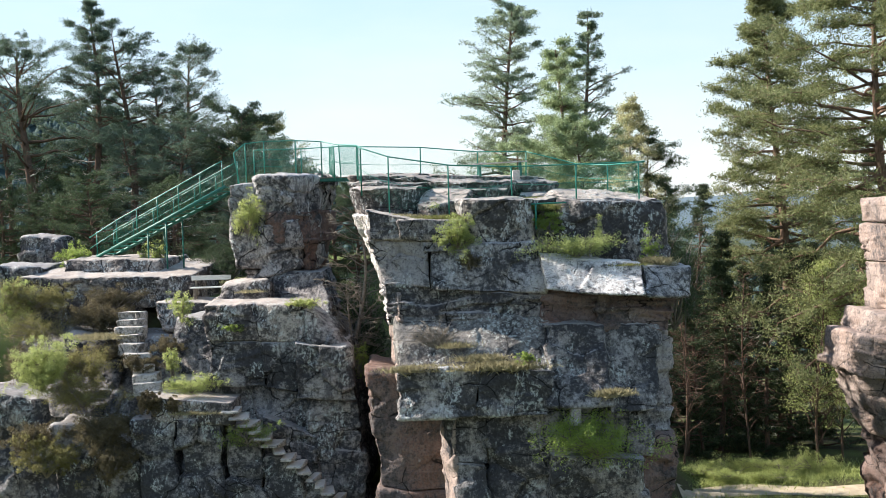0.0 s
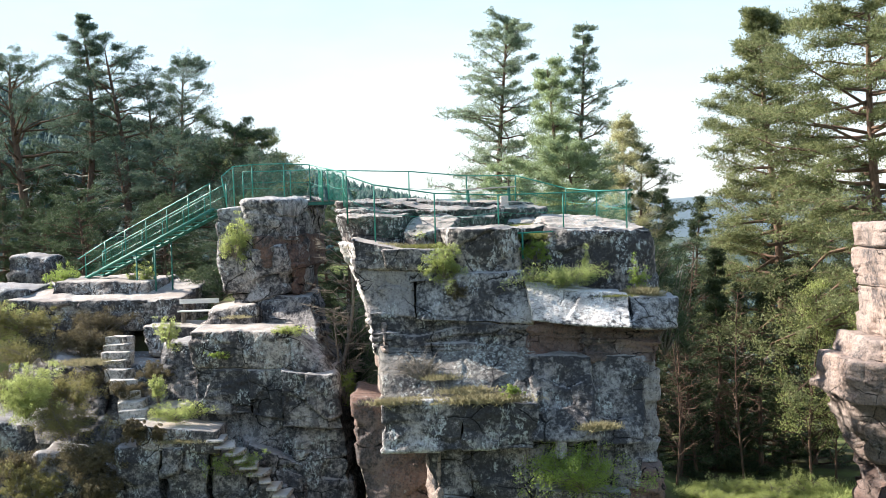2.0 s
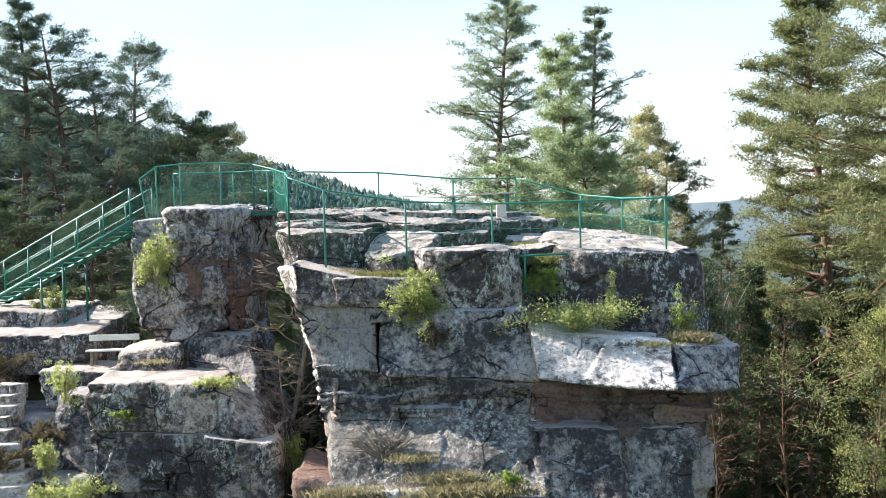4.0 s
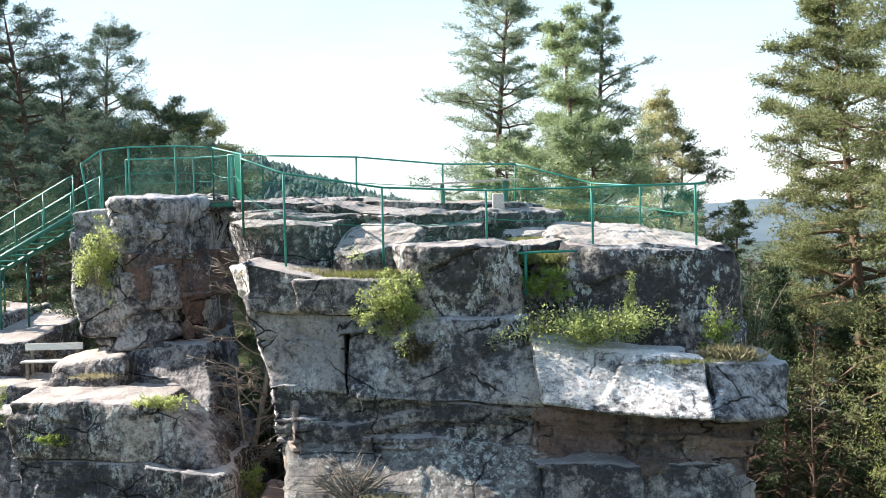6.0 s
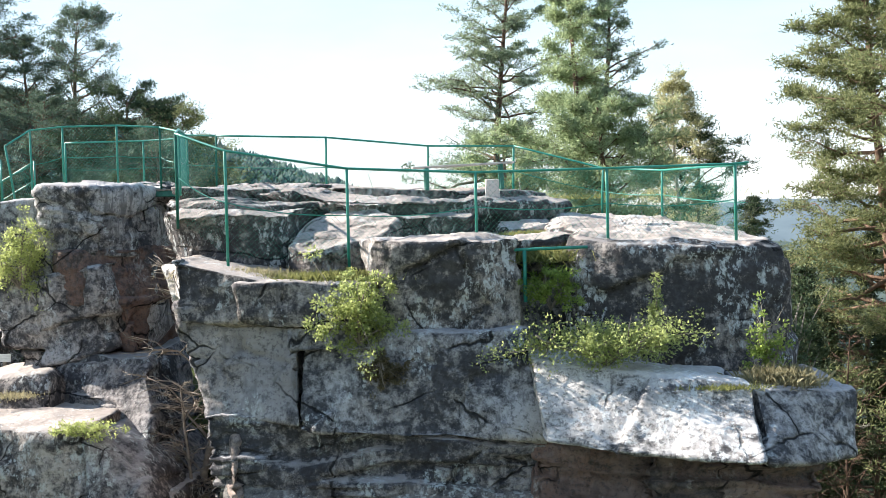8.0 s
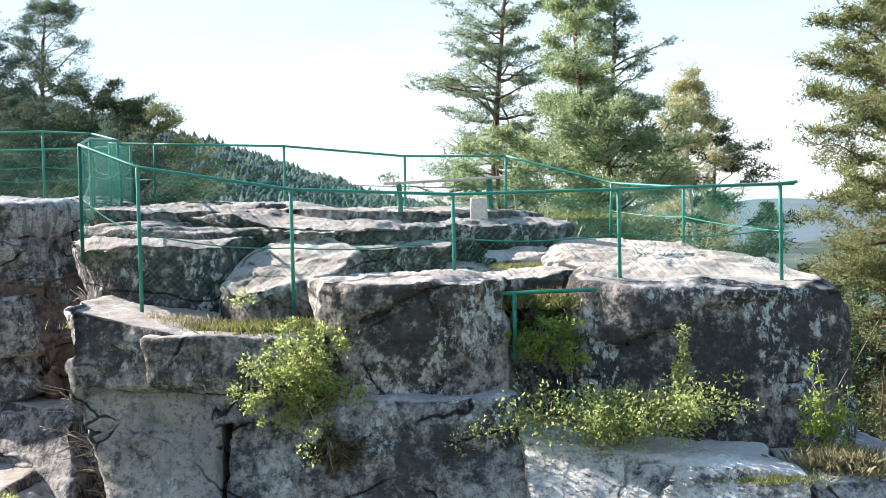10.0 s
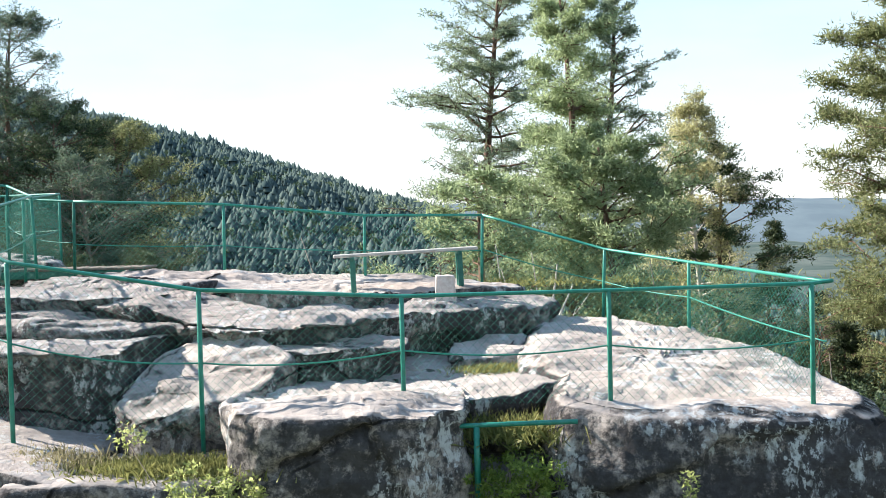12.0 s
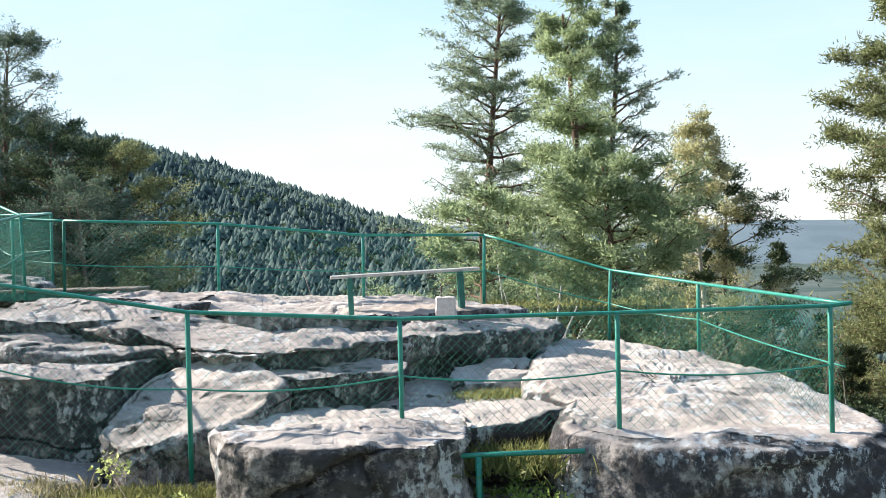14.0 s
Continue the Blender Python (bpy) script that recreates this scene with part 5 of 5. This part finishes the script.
# ---- stairs up the tower ----
def stairs():
    lo, hi = np.array((-14.35, 49.4, 10.35)), np.array((-8.2, 46.2, 13.1))
    ob = empty("metal_stairs", "long straight green steel staircase with railings", "stairs", lo)
    run = hi - lo
    flat = np.array((run[0], run[1], 0.0))
    side = np.cross(flat / np.linalg.norm(flat), (0, 0, 1.0)) * 0.5
    for s in (-1, 1):
        p = Pile()
        p.add(*tube([side * s - (0, 0, 0.06), run * 0.5 + side * s - (0, 0, 0.06), run + side * s - (0, 0, 0.06)], 0.075, 4))
        part("stringer", p, GREEN_DARK, ob)
        tops = []
        for k in range(7):
            t = 0.02 + k / 6 * 0.96
            a = run * t + side * s
            p = Pile()
            p.add(*tube([a - (0, 0, 0.1), a + (0, 0, 0.5), a + (0, 0, 1.0)], 0.022, 8))
            part("baluster", p, GREEN, ob, "", True)
            tops.append(a + (0, 0, 1.0))
        if s > 0:
            tops[0] = tops[0] + np.array((-0.3, 0, -0.25))
        for dz, r in ((0, 0.022), (-0.45, 0.014)):
            p = Pile()
            p.add(*tube(arc_points([q + (0, 0, dz) for q in tops], 3), r, 8))
            part("handrail", p, GREEN, ob, "", True)
        low = [run * (0.02 + k / 6 * 0.96) + side * s + (0, 0, 0.05) for k in (0, 6)]
        part("wire_mesh", wire_panel(low[0], low[0] + (0, 0, 0.95), low[1], low[1] + (0, 0, 0.95), 0.1, 0.003), WIRE, ob, "green chain-link mesh")
    for i in range(17):
        t = (i + 0.5) / 17
        c = run * t
        d = flat / np.linalg.norm(flat) * 0.14
        me = box((-0.15, -0.5, -0.018), (0.15, 0.5, 0.018), 0.006)
        tr = part("tread", me, GREEN, ob)
        tr.matrix_basis = Matrix.Translation(c) @ Matrix.Rotation(math.atan2(flat[1], flat[0]), 4, "Z")
    for t in (0.42, 0.56):
        for s in (-1, 1):
            c = run * t + side * s
            p = Pile()
            p.add(*tube([c - (0, 0, 0.1), c - (0, 0, 1.0), (c[0], c[1], -1.2)], 0.035, 8))
            part("support", p, GREEN_DARK, ob, "", True)


stairs()


# ---- benches and the stub ----
def plank_bench():
    ob = empty("bench", "weathered plank bench on two green steel legs", "bench", (0, 0, 0))
    for x in (-0.72, 0.72):
        for y in (-0.1, 0.1):
            part("leg", box((x - 0.035, y - 0.03, 0), (x + 0.035, y + 0.03, 0.44), 0.006), GREEN_DARK, ob)
        part("cross_bar", box((x - 0.03, -0.16, 0.435), (x + 0.03, 0.16, 0.475), 0.006), GREEN_DARK, ob)
    for y in (-0.13, 0.02):
        part("plank", box((-0.97, y, 0.475), (0.97, y + 0.13, 0.515), 0.008), BENCH, ob)
    ob.matrix_basis = pose(2.1, 41.2, 12.98, 0, -2, 6)


plank_bench()


def back_bench():
    ob = empty("bench", "pale wooden bench with a backrest below the tower", "bench", (0, 0, 0))
    for x in (-0.6, 0.6):
        part("leg", box((x - 0.04, -0.2, 0), (x + 0.04, -0.12, 0.43), 0.006), TWIG, ob)
        part("leg", box((x - 0.04, 0.2, 0), (x + 0.04, 0.28, 0.86), 0.006), TWIG, ob)
        part("arm", box((x - 0.035, -0.2, 0.38), (x + 0.035, 0.25, 0.43), 0.006), TWIG, ob)
    for i, y in enumerate((-0.26, -0.1, 0.06)):
        part("seat_slat", box((-0.76, y, 0.43), (0.76, y + 0.14, 0.475), 0.008), WHITE_WOOD, ob)
    part("backrest_slat", box((-0.76, 0.165, 0.72), (0.76, 0.2, 0.9), 0.008), WHITE_WOOD, ob)
    ob.matrix_basis = pose(-9.0, 45.0, 8.72, 0, 0, 0)


back_bench()


def stub_stone():
    me = hex_mesh("boundary_stone", [(-0.13, -0.11, 0.32), (0.13, -0.11, 0.32), (-0.15, -0.12, -0.06), (0.15, -0.12, -0.06), (-0.13, 0.11, 0.32), (0.13, 0.11, 0.32), (-0.15, 0.12, -0.06), (0.15, 0.12, -0.06)], 5, 0.025, 0.06, 0.015, 0.0, 2.0)
    ob = part("boundary_stone", me, STUB, None, "", True)
    ob.location = (2.62, 40.7, 12.86)
    tagged(ob, "pale squared granite stub standing on the rock", "stone")


stub_stone()


def flat_stone():
    me = hex_mesh("loose_stone", [(-0.2, -0.12, 0.08), (0.2, -0.12, 0.08), (-0.2, -0.14, -0.04), (0.22, -0.14, -0.04), (-0.18, 0.12, 0.08), (0.2, 0.12, 0.08), (-0.2, 0.14, -0.04), (0.2, 0.14, -0.04)], 9, 0.04, 0.05, 0.02, 0.0, 2.0)
    ob = part("loose_stone", me, STUB, None, "", True)
    ob.location = (1.25, 41.7, 13.0)
    tagged(ob, "flat loose stone lying behind the bench", "stone")


flat_stone()


# ---- hewn steps ----
def stone_steps():
    ob = empty("rock_steps", "worn sandstone steps cut between the rocks", "steps", (0, 0, 0))
    rng = np.random.default_rng(12)
    for i in range(10):
        t = i / 9
        c = np.array([np.interp(t, (0, 0.4, 0.7, 1), v) for v in ((-11.65, -11.35, -10.45, -10.1), (43.3, 41.7, 40.4, 39.5), (8.45, 7.6, 6.75, 6.05))])
        w, a, d = rng.uniform(0.36, 0.5), rng.uniform(-0.03, 0.03), rng.uniform(0.26, 0.36)
        me = hex_mesh("step", [(-w, -d, a), (w * 1.1, -d + 0.08, 0.02), (-w, -d, -0.45), (w, -d, -0.45), (-w, 0.5, 0), (w, 0.5, -a), (-w, 0.5, -0.45), (w, 0.5, -0.45)], 50 + i, 0.05, 0.05, 0.035, 0.01, 2.0)
        s = part("step", me, STEP, ob, "", True)
        s.location = c
        s.rotation_euler = (0, 0, rng.uniform(-0.4, 0.3))
    for i in range(14):
        t = i / 13
        c = np.array((-7.15, 38.25, 5.5)) * (1 - t) + np.array((-3.75, 37.95, 2.55)) * t
        w = 0.30 - 0.14 * t + 0.06 * math.sin(i * 1.7)
        me = hex_mesh("step", [(-w, -0.25, 0), (w, -0.2, 0.02), (-w, -0.25, -0.07), (w, -0.25, -0.07), (-w, 0.6, 0.08), (w, 0.65, 0.08), (-w, 0.6, -0.14), (w, 0.6, -0.14)], 80 + i, 0.05, 0.03, 0.018, 0.005, 2.0)
        s = part("step", me, STEP, ob, "", True)
        s.location = c
        s.rotation_euler = (0, 0, 0.25 * math.sin(i * 2.3))


stone_steps()


# ---- shrubs, ferns and grass ----
def shrub(name, label, at, size, seed, material, n=60, per=22, leaf=0.09, stems=9, droop=0.0, wood=TWIG, width=0.55, category="shrub", fill=0.17, lean=(0, 0, 0)):
    """A bush at a place: thin stems fanning out, and leaf puffs within an uneven outline of the given half-sizes."""
    rng = np.random.default_rng(seed)
    size = np.array(size, float)
    ob = empty(name, label, category, at)
    stem, ends = Pile(), []
    for i in range(stems):
        d = rng.normal(size=3) * np.array([1, 1, 0.5])
        d /= np.linalg.norm(d)
        e = d * size * rng.uniform(0.6, 1.05) + np.array([0, 0, size[2] * (1 - droop)]) + np.array(lean)
        m = e * 0.5 + rng.normal(size=3) * 0.12 * size
        stem.add(*tube([(0, 0, -0.08), m * 0.55, (m + e) / 2, e], np.array([0.02, 0.016, 0.01, 0.004]) * (0.5 + size.max()), 4))
        ends += [m, e, (m + e) / 2]
        for j in range(3):
            g = (m + e) / 2 + rng.normal(size=3) * size * 0.4
            stem.add(*tube([m * 0.8 + e * 0.2, (m + g) / 2, g], np.array([0.008, 0.006, 0.003]) * (0.6 + size.max()), 3))
            ends.append(g)
    part("stem", stem, wood, ob)
    if per:
        ends = np.array(ends)
        pick = rng.integers(0, len(ends), n)
        cs = ends[pick] + rng.normal(size=(n, 3)) * size * 0.2
        rs = fill * size.max() * rng.uniform(0.5, 1.4, n)
        v, f = leaf_tris(rng, cs, rs, int(per * 2.0), leaf * 0.6, 0.9, width * 1.35, 0.15)
        part("foliage", build_mesh("foliage", v, f), material, ob)
    return ob


def grass(label, at, size, seed, material, n=900, tall=0.22, lift=None, wide=1.0):
    rng = np.random.default_rng(seed)
    n = int(n * 1.8)
    x, y = rng.normal(size=n) * size[0] * 0.5, rng.normal(size=n) * size[1] * 0.5
    b = np.stack([x, y, np.full(n, -0.05) + (lift or 0) * x], 1)
    L = tall * rng.uniform(0.4, 1.2, (n, 1))
    d = rng.normal(size=(n, 3)) * 0.5 + (0, 0, 1)
    d /= np.linalg.norm(d, axis=1)[:, None]
    s = np.cross(d, rng.normal(size=(n, 3)))
    s = s / np.linalg.norm(s, axis=1)[:, None] * 0.007 * wide
    v = np.stack([b - s, b + s, b + d * L * 0.6 + s * 0.5, b + d * L + (0, 0, -0.1) * L * rng.random((n, 1)) * 3], 1).reshape(-1, 3)
    ob = part("grass_tuft", build_mesh("grass_tuft", v, np.arange(4 * n).reshape(-1, 4)), material)
    ob.location = at
    return tagged(ob, label, "grass", "", "stuff")


YB = "yellow-green bush in fresh leaf growing from the rock"
shrub("bush", YB, (0.45, 35.7, 10.8), (0.6, 0.4, 0.66), 1, SPRING, 170, 23, 0.070)
shrub("bush", "small green bush in the gully under the low rail", (3.3, 36.4, 11.15), (0.42, 0.35, 0.36), 2, SPRING_DEEP, 80, 23, 0.066)
shrub("bush", "spreading low green bush above the ledge", (4.0, 35.4, 10.45), (1.1, 0.35, 0.32), 3, SPRING, 190, 21, 0.070, 14)
shrub("climber", "thin upright leafy sprig climbing the rock face", (4.85, 36.0, 10.55), (0.08, 0.06, 0.5), 4, SPRING, 40, 10, 0.066, 3)
shrub("sapling", "slender young sapling with fresh leaves on the ledge", (6.35, 35.6, 10.2), (0.32, 0.2, 0.55), 5, SPRING_DEEP, 50, 14, 0.082, 6)
shrub("bush", "large green bush on the lower ledge", (4.2, 33.0, 4.8), (1.45, 0.6, 0.62), 6, SPRING_DEEP, 280, 28, 0.074, 16)
shrub("fern", "small bright green fern on the cliff face", (2.45, 33.5, 7.45), (0.3, 0.2, 0.16), 7, SPRING_DEEP, 40, 15, 0.074, 6)
shrub("bush", "tall yellow bush clinging to the tower", (-7.15, 43.0, 11.3), (0.48, 0.3, 0.85), 8, SPRING, 130, 23, 0.074, 10)
shrub("fern", "bright green patch of leaves on the shoulder edge", (-4.75, 39.4, 8.8), (0.6, 0.25, 0.12), 9, SPRING, 60, 21, 0.066, 8)
shrub("fern", "small leafy tuft on the rock shoulder", (-7.2, 39.6, 8.05), (0.35, 0.15, 0.14), 10, SPRING_DEEP, 40, 12, 0.066, 6)
shrub("bush", "light green shrub beside the steps", (-9.4, 41.6, 8.2), (0.38, 0.35, 0.6), 11, SPRING, 80, 21, 0.074)
shrub("bush", "bright green low shrub beside the landing", (-8.55, 39.0, 6.1), (0.9, 0.4, 0.28), 12, SPRING, 130, 23, 0.070, 12)
shrub("bush", "bright green shrub by the stone steps", (-9.5, 40.3, 6.4), (0.25, 0.3, 0.6), 42, SPRING, 60, 21, 0.070, 8)
shrub("bush", "rounded yellow-green bush on the slope", (-13.7, 39.3, 6.25), (0.95, 0.6, 0.85), 13, SPRING, 330, 30, 0.074, 16)
shrub("bush", "loose olive shrub on the slope", (-12.3, 39.2, 5.7), (1.1, 0.6, 0.7), 14, HEATH, 280, 23, 0.070, 14)
shrub("heather", "brown dry heather on the slope", (-11.2, 38.3, 4.6), (1.1, 0.6, 0.5), 15, DRY, 190, 44, 0.08, 16)
shrub("heather", "brown dry heather hanging over the rocks", (-13.9, 38.6, 4.3), (0.8, 0.5, 0.5), 16, DRY, 150, 40, 0.08, 14)
shrub("heather", "dark heather clump beside the landing", (-9.9, 38.4, 5.6), (0.4, 0.35, 0.34), 17, DRY, 110, 40, 0.07, 10)
shrub("heather", "small heather clump on the landing", (-9.0, 38.2, 5.55), (0.22, 0.2, 0.25), 18, DRY, 60, 36, 0.06, 8)
shrub("bush", "yellow-green bush at the end of the terrace", (-16.6, 44.2, 8.2), (0.9, 0.7, 0.95), 19, SPRING, 170, 28, 0.074, 14)
shrub("bush", "green bush below the terrace", (-14.9, 43.2, 7.6), (1.3, 0.8, 0.55), 20, HEATH, 170, 23, 0.070, 14)
shrub("heather", "brown heather below the terrace", (-12.9, 43.6, 7.9), (1.3, 0.6, 0.5), 21, DRY, 190, 40, 0.08, 16)
shrub("bush", "yellow bush beneath the stairs", (-12.1, 48.2, 10.1), (0.6, 0.4, 0.5), 22, SPRING, 100, 23, 0.070, 10)
shrub("bush", "green bush by the foot of the stairs", (-15.6, 49.0, 10.1), (0.7, 0.5, 0.45), 23, SPRING_DEEP, 110, 23, 0.070, 10)
shrub("bush", "olive bush below the steps", (-6.6, 38.1, 4.5), (0.75, 0.3, 0.35), 24, SPRING_DEEP, 100, 18, 0.061, 12)
shrub("bush", "shrubby growth below the tower", (-9.2, 50.5, 9.2), (1.6, 1.0, 0.9), 25, PINE, 190, 44, 0.1, 14)
for i, (x, y, z, sx, sz) in enumerate(((7.5, 42.0, 9.2, 1.0, 1.6), (6.6, 44.3, 9.6, 1.0, 1.6), (8.6, 43.8, 7.2, 1.2, 2.2), (4.6, 45.4, 9.4, 1.0, 1.7), (0.6, 46.5, 9.2, 0.9, 1.8), (-1.0, 46.6, 9.2, 0.8, 1.7))):
    shrub("bush", "dark green undergrowth behind the railing", (x, y, z), (sx, 0.8, sz), 60 + i, PINE, 150, 40, 0.09, 12)
for i, (x, y, sx, sz) in enumerate(((11.2, 52.4, 1.1, 0.4), (13.0, 52.9, 1.3, 0.45), (14.9, 52.6, 1.2, 0.4), (16.6, 53.0, 1.0, 0.45), (12.1, 51.4, 0.8, 0.25), (14.2, 51.3, 0.9, 0.25))):
    shrub("bush", "low bright yellow-green bush at the wood's edge", (x, y, -0.55), (sx, 0.6, sz), 160 + i, SPRING, 150, 24, 0.075, 12)
cleft_tree = plant(tree("bare_tree", "leafless pale-twigged tree growing in the cleft", 36, 7.0, 0.07, 0.12, 1.7, domed, 40, lambda q: 0.55, 0.1, 0.1, 0, 0.1, SPRING, TWIG, twigs=12, wander=0.05), -3.5, 42.2, 5.4)
again(cleft_tree, -3.3, 40.9, 120, 0.6, 5.2)
for i, (x, y, z, sx, sz) in enumerate(((-12.6, 40.4, 6.6, 1.0, 0.5), (-14.6, 40.2, 6.6, 1.0, 0.6), (-10.6, 40.6, 6.6, 0.6, 0.35), (-15.4, 43.9, 8.7, 1.1, 0.5), (-12.6, 44.6, 8.5, 1.0, 0.4), (-11.0, 38.0, 3.6, 0.7, 0.6), (-13.2, 38.0, 3.6, 0.8, 0.7))):
    shrub("heather", "dark brown heather on the rocky slope", (x, y, z), (sx, 0.6, sz), 110 + i, DRY if i % 3 else HEATH, 150, 36, 0.075, 16)
for i, (x, y, z, sz) in enumerate(((-3.4, 45.0, 5.0, 2.4), (-3.2, 46.8, 6.0, 2.4))):
    shrub("bush", "dark undergrowth behind the cleft", (x, y, z), (0.9, 0.7, sz), 140 + i, PINE, 170, 36, 0.09, 14)
for i, (x, y, z, sx, sz) in enumerate(((-12.0, 41.4, 7.0, 0.7, 0.35), (-9.75, 41.2, 7.2, 0.4, 0.3))):
    shrub("heather", "dry heather crowding the stone steps", (x, y, z), (sx, 0.5, sz), 150 + i, DRY, 90, 34, 0.07, 10)
shrub("fern", "green leaves at the bottom of the cleft", (-3.0, 39.6, 6.4), (0.35, 0.3, 0.7), 27, SPRING_DEEP, 60, 18, 0.07, 8)
shrub("brushwood", "tangle of dead pale branches behind the railing", (3.9, 47.2, 9.2), (1.3, 0.6, 2.2), 28, SPRING, 1, 0, 0.1, 36, wood=BARK_PALE)
shrub("brushwood", "leafless grey shrub behind the railing", (0.9, 47.6, 9.2), (0.9, 0.6, 2.0), 29, SPRING, 1, 0, 0.1, 34)
shrub("brushwood", "brown dry litter hanging under the bush", (0.75, 35.62, 10.5), (0.3, 0.12, 0.34), 30, DRY, 60, 26, 0.06, 14, droop=1.7)
shrub("brushwood", "grey dry twigs over the lichen boulder", (-0.3, 34.6, 7.8), (0.8, 0.3, 0.5), 31, SPRING, 1, 0, 0.1, 40, wood=TWIG)
grass("dry grass on the cliff ledge", (1.5, 33.5, 7.32), (1.0, 0.3), 1, STRAW, 2000, 0.32)
grass("dry grass on the lichen boulder", (1.0, 33.9, 7.55), (0.7, 0.25), 31, STRAW, 700, 0.26)
grass("straw tuft on the lichen boulder", (0.3, 34.3, 7.9), (0.5, 0.3), 32, STRAW, 350, 0.22)
grass("grass tuft on the spur", (-0.7, 33.85, 7.28), (0.9, 0.25), 2, STRAW, 1400, 0.26)
grass("grass tuft on the ledge end", (6.4, 35.3, 10.06), (0.42, 0.3), 3, STRAW, 1300, 0.36)
grass("mossy grass on the ledge", (5.55, 34.75, 10.13), (0.5, 0.2), 4, GRASS, 350, 0.1)
grass("green grass strip on the upper ledge", (-0.1, 36.45, 11.66), (1.1, 0.35), 5, GRASS, 3000, 0.17)
grass("brown dry grass at the ledge end", (-1.3, 36.55, 11.7), (0.6, 0.3), 15, STRAW, 1400, 0.18)
grass("dry grass strip on the upper ledge", (-1.6, 36.75, 11.72), (0.7, 0.25), 6, STRAW, 600, 0.2)
grass("grass patch in a hollow of the slab", (3.25, 38.9, 12.22), (0.5, 0.3), 7, GRASS, 700, 0.09)
grass("grass in the gully", (3.35, 36.9, 11.85), (0.6, 0.5), 8, GRASS, 900, 0.25)
grass("dry grass on the shoulder", (-6.9, 41.8, 9.2), (0.5, 0.5), 9, STRAW, 350, 0.14)
grass("dry grass below the steps", (-12.4, 42.0, 7.7), (0.9, 0.7), 10, STRAW, 1400, 0.22)
grass("dry grass on the low wall", (-8.2, 38.2, 5.5), (0.9, 0.3), 11, STRAW, 500, 0.15)
grass("dry grass patch on the cliff", (4.75, 33.2, 6.5), (0.5, 0.2), 12, STRAW, 500, 0.3)
grass("bright meadow grass below the crag", (13.0, 52.6, -0.6), (7.0, 1.9), 13, SPRING, 12000, 0.34, wide=2.4)
grass("mossy grass beside the footpath", (11.0, 47.6, -0.6), (6.0, 1.2), 16, SPRING, 7000, 0.22, wide=2.0)
grass("grass along the back edge of the crag", (2.0, 44.2, 12.85), (5.0, 0.5), 14, GRASS, 900, 0.2)


def footpath():
    t = np.linspace(0, 1, 24)
    x, y = 9.8 + 8.4 * t, 49.6 + 0.4 * np.sin(t * 5)
    rows = []
    for w, lift in ((-0.8, 0.0), (-0.7, 0.05), (0.7, 0.05), (0.8, 0.0)):
        rows.append(np.stack([x, y + w, ground_z(x, y + w) + lift], 1))
    v = np.stack(rows, 1)
    idx = np.arange(96).reshape(24, 4)
    f = np.stack([idx[:-1, :-1], idx[1:, :-1], idx[1:, 1:], idx[:-1, 1:]], -1).reshape(-1, 4)
    tagged(part("path", build_mesh("path", v.reshape(-1, 3), f), SAND), "sandy footpath below the crag", "path", "", "structure")


footpath()


def curled_sheet():
    rng = np.linspace(0.4, 4.6, 12)
    ring = np.stack([0.22 * np.cos(rng), 0.22 * np.sin(rng)], 1)
    v = np.concatenate([np.stack([ring[:, 0] * k, ring[:, 1] * k * 0.6, np.full(12, z)], 1) for z in (-0.16, 0.16) for k in (1.0, 0.93)])
    f = []
    for i in range(11):
        f += [(i, i + 1, 24 + i + 1, 24 + i), (12 + i + 1, 12 + i, 36 + i, 36 + i + 1), (i + 1, i, 12 + i, 12 + i + 1), (24 + i, 24 + i + 1, 36 + i + 1, 36 + i)]
    ob = part("tree_marker", build_mesh("tree_marker", v, np.array(f)), SIGN)
    ob.matrix_basis = pose(-18.9, 69.6, 13.0, 90, 20, 0)
    tagged(ob, "curled white sheet fixed to a pine trunk", "marker")


curled_sheet()
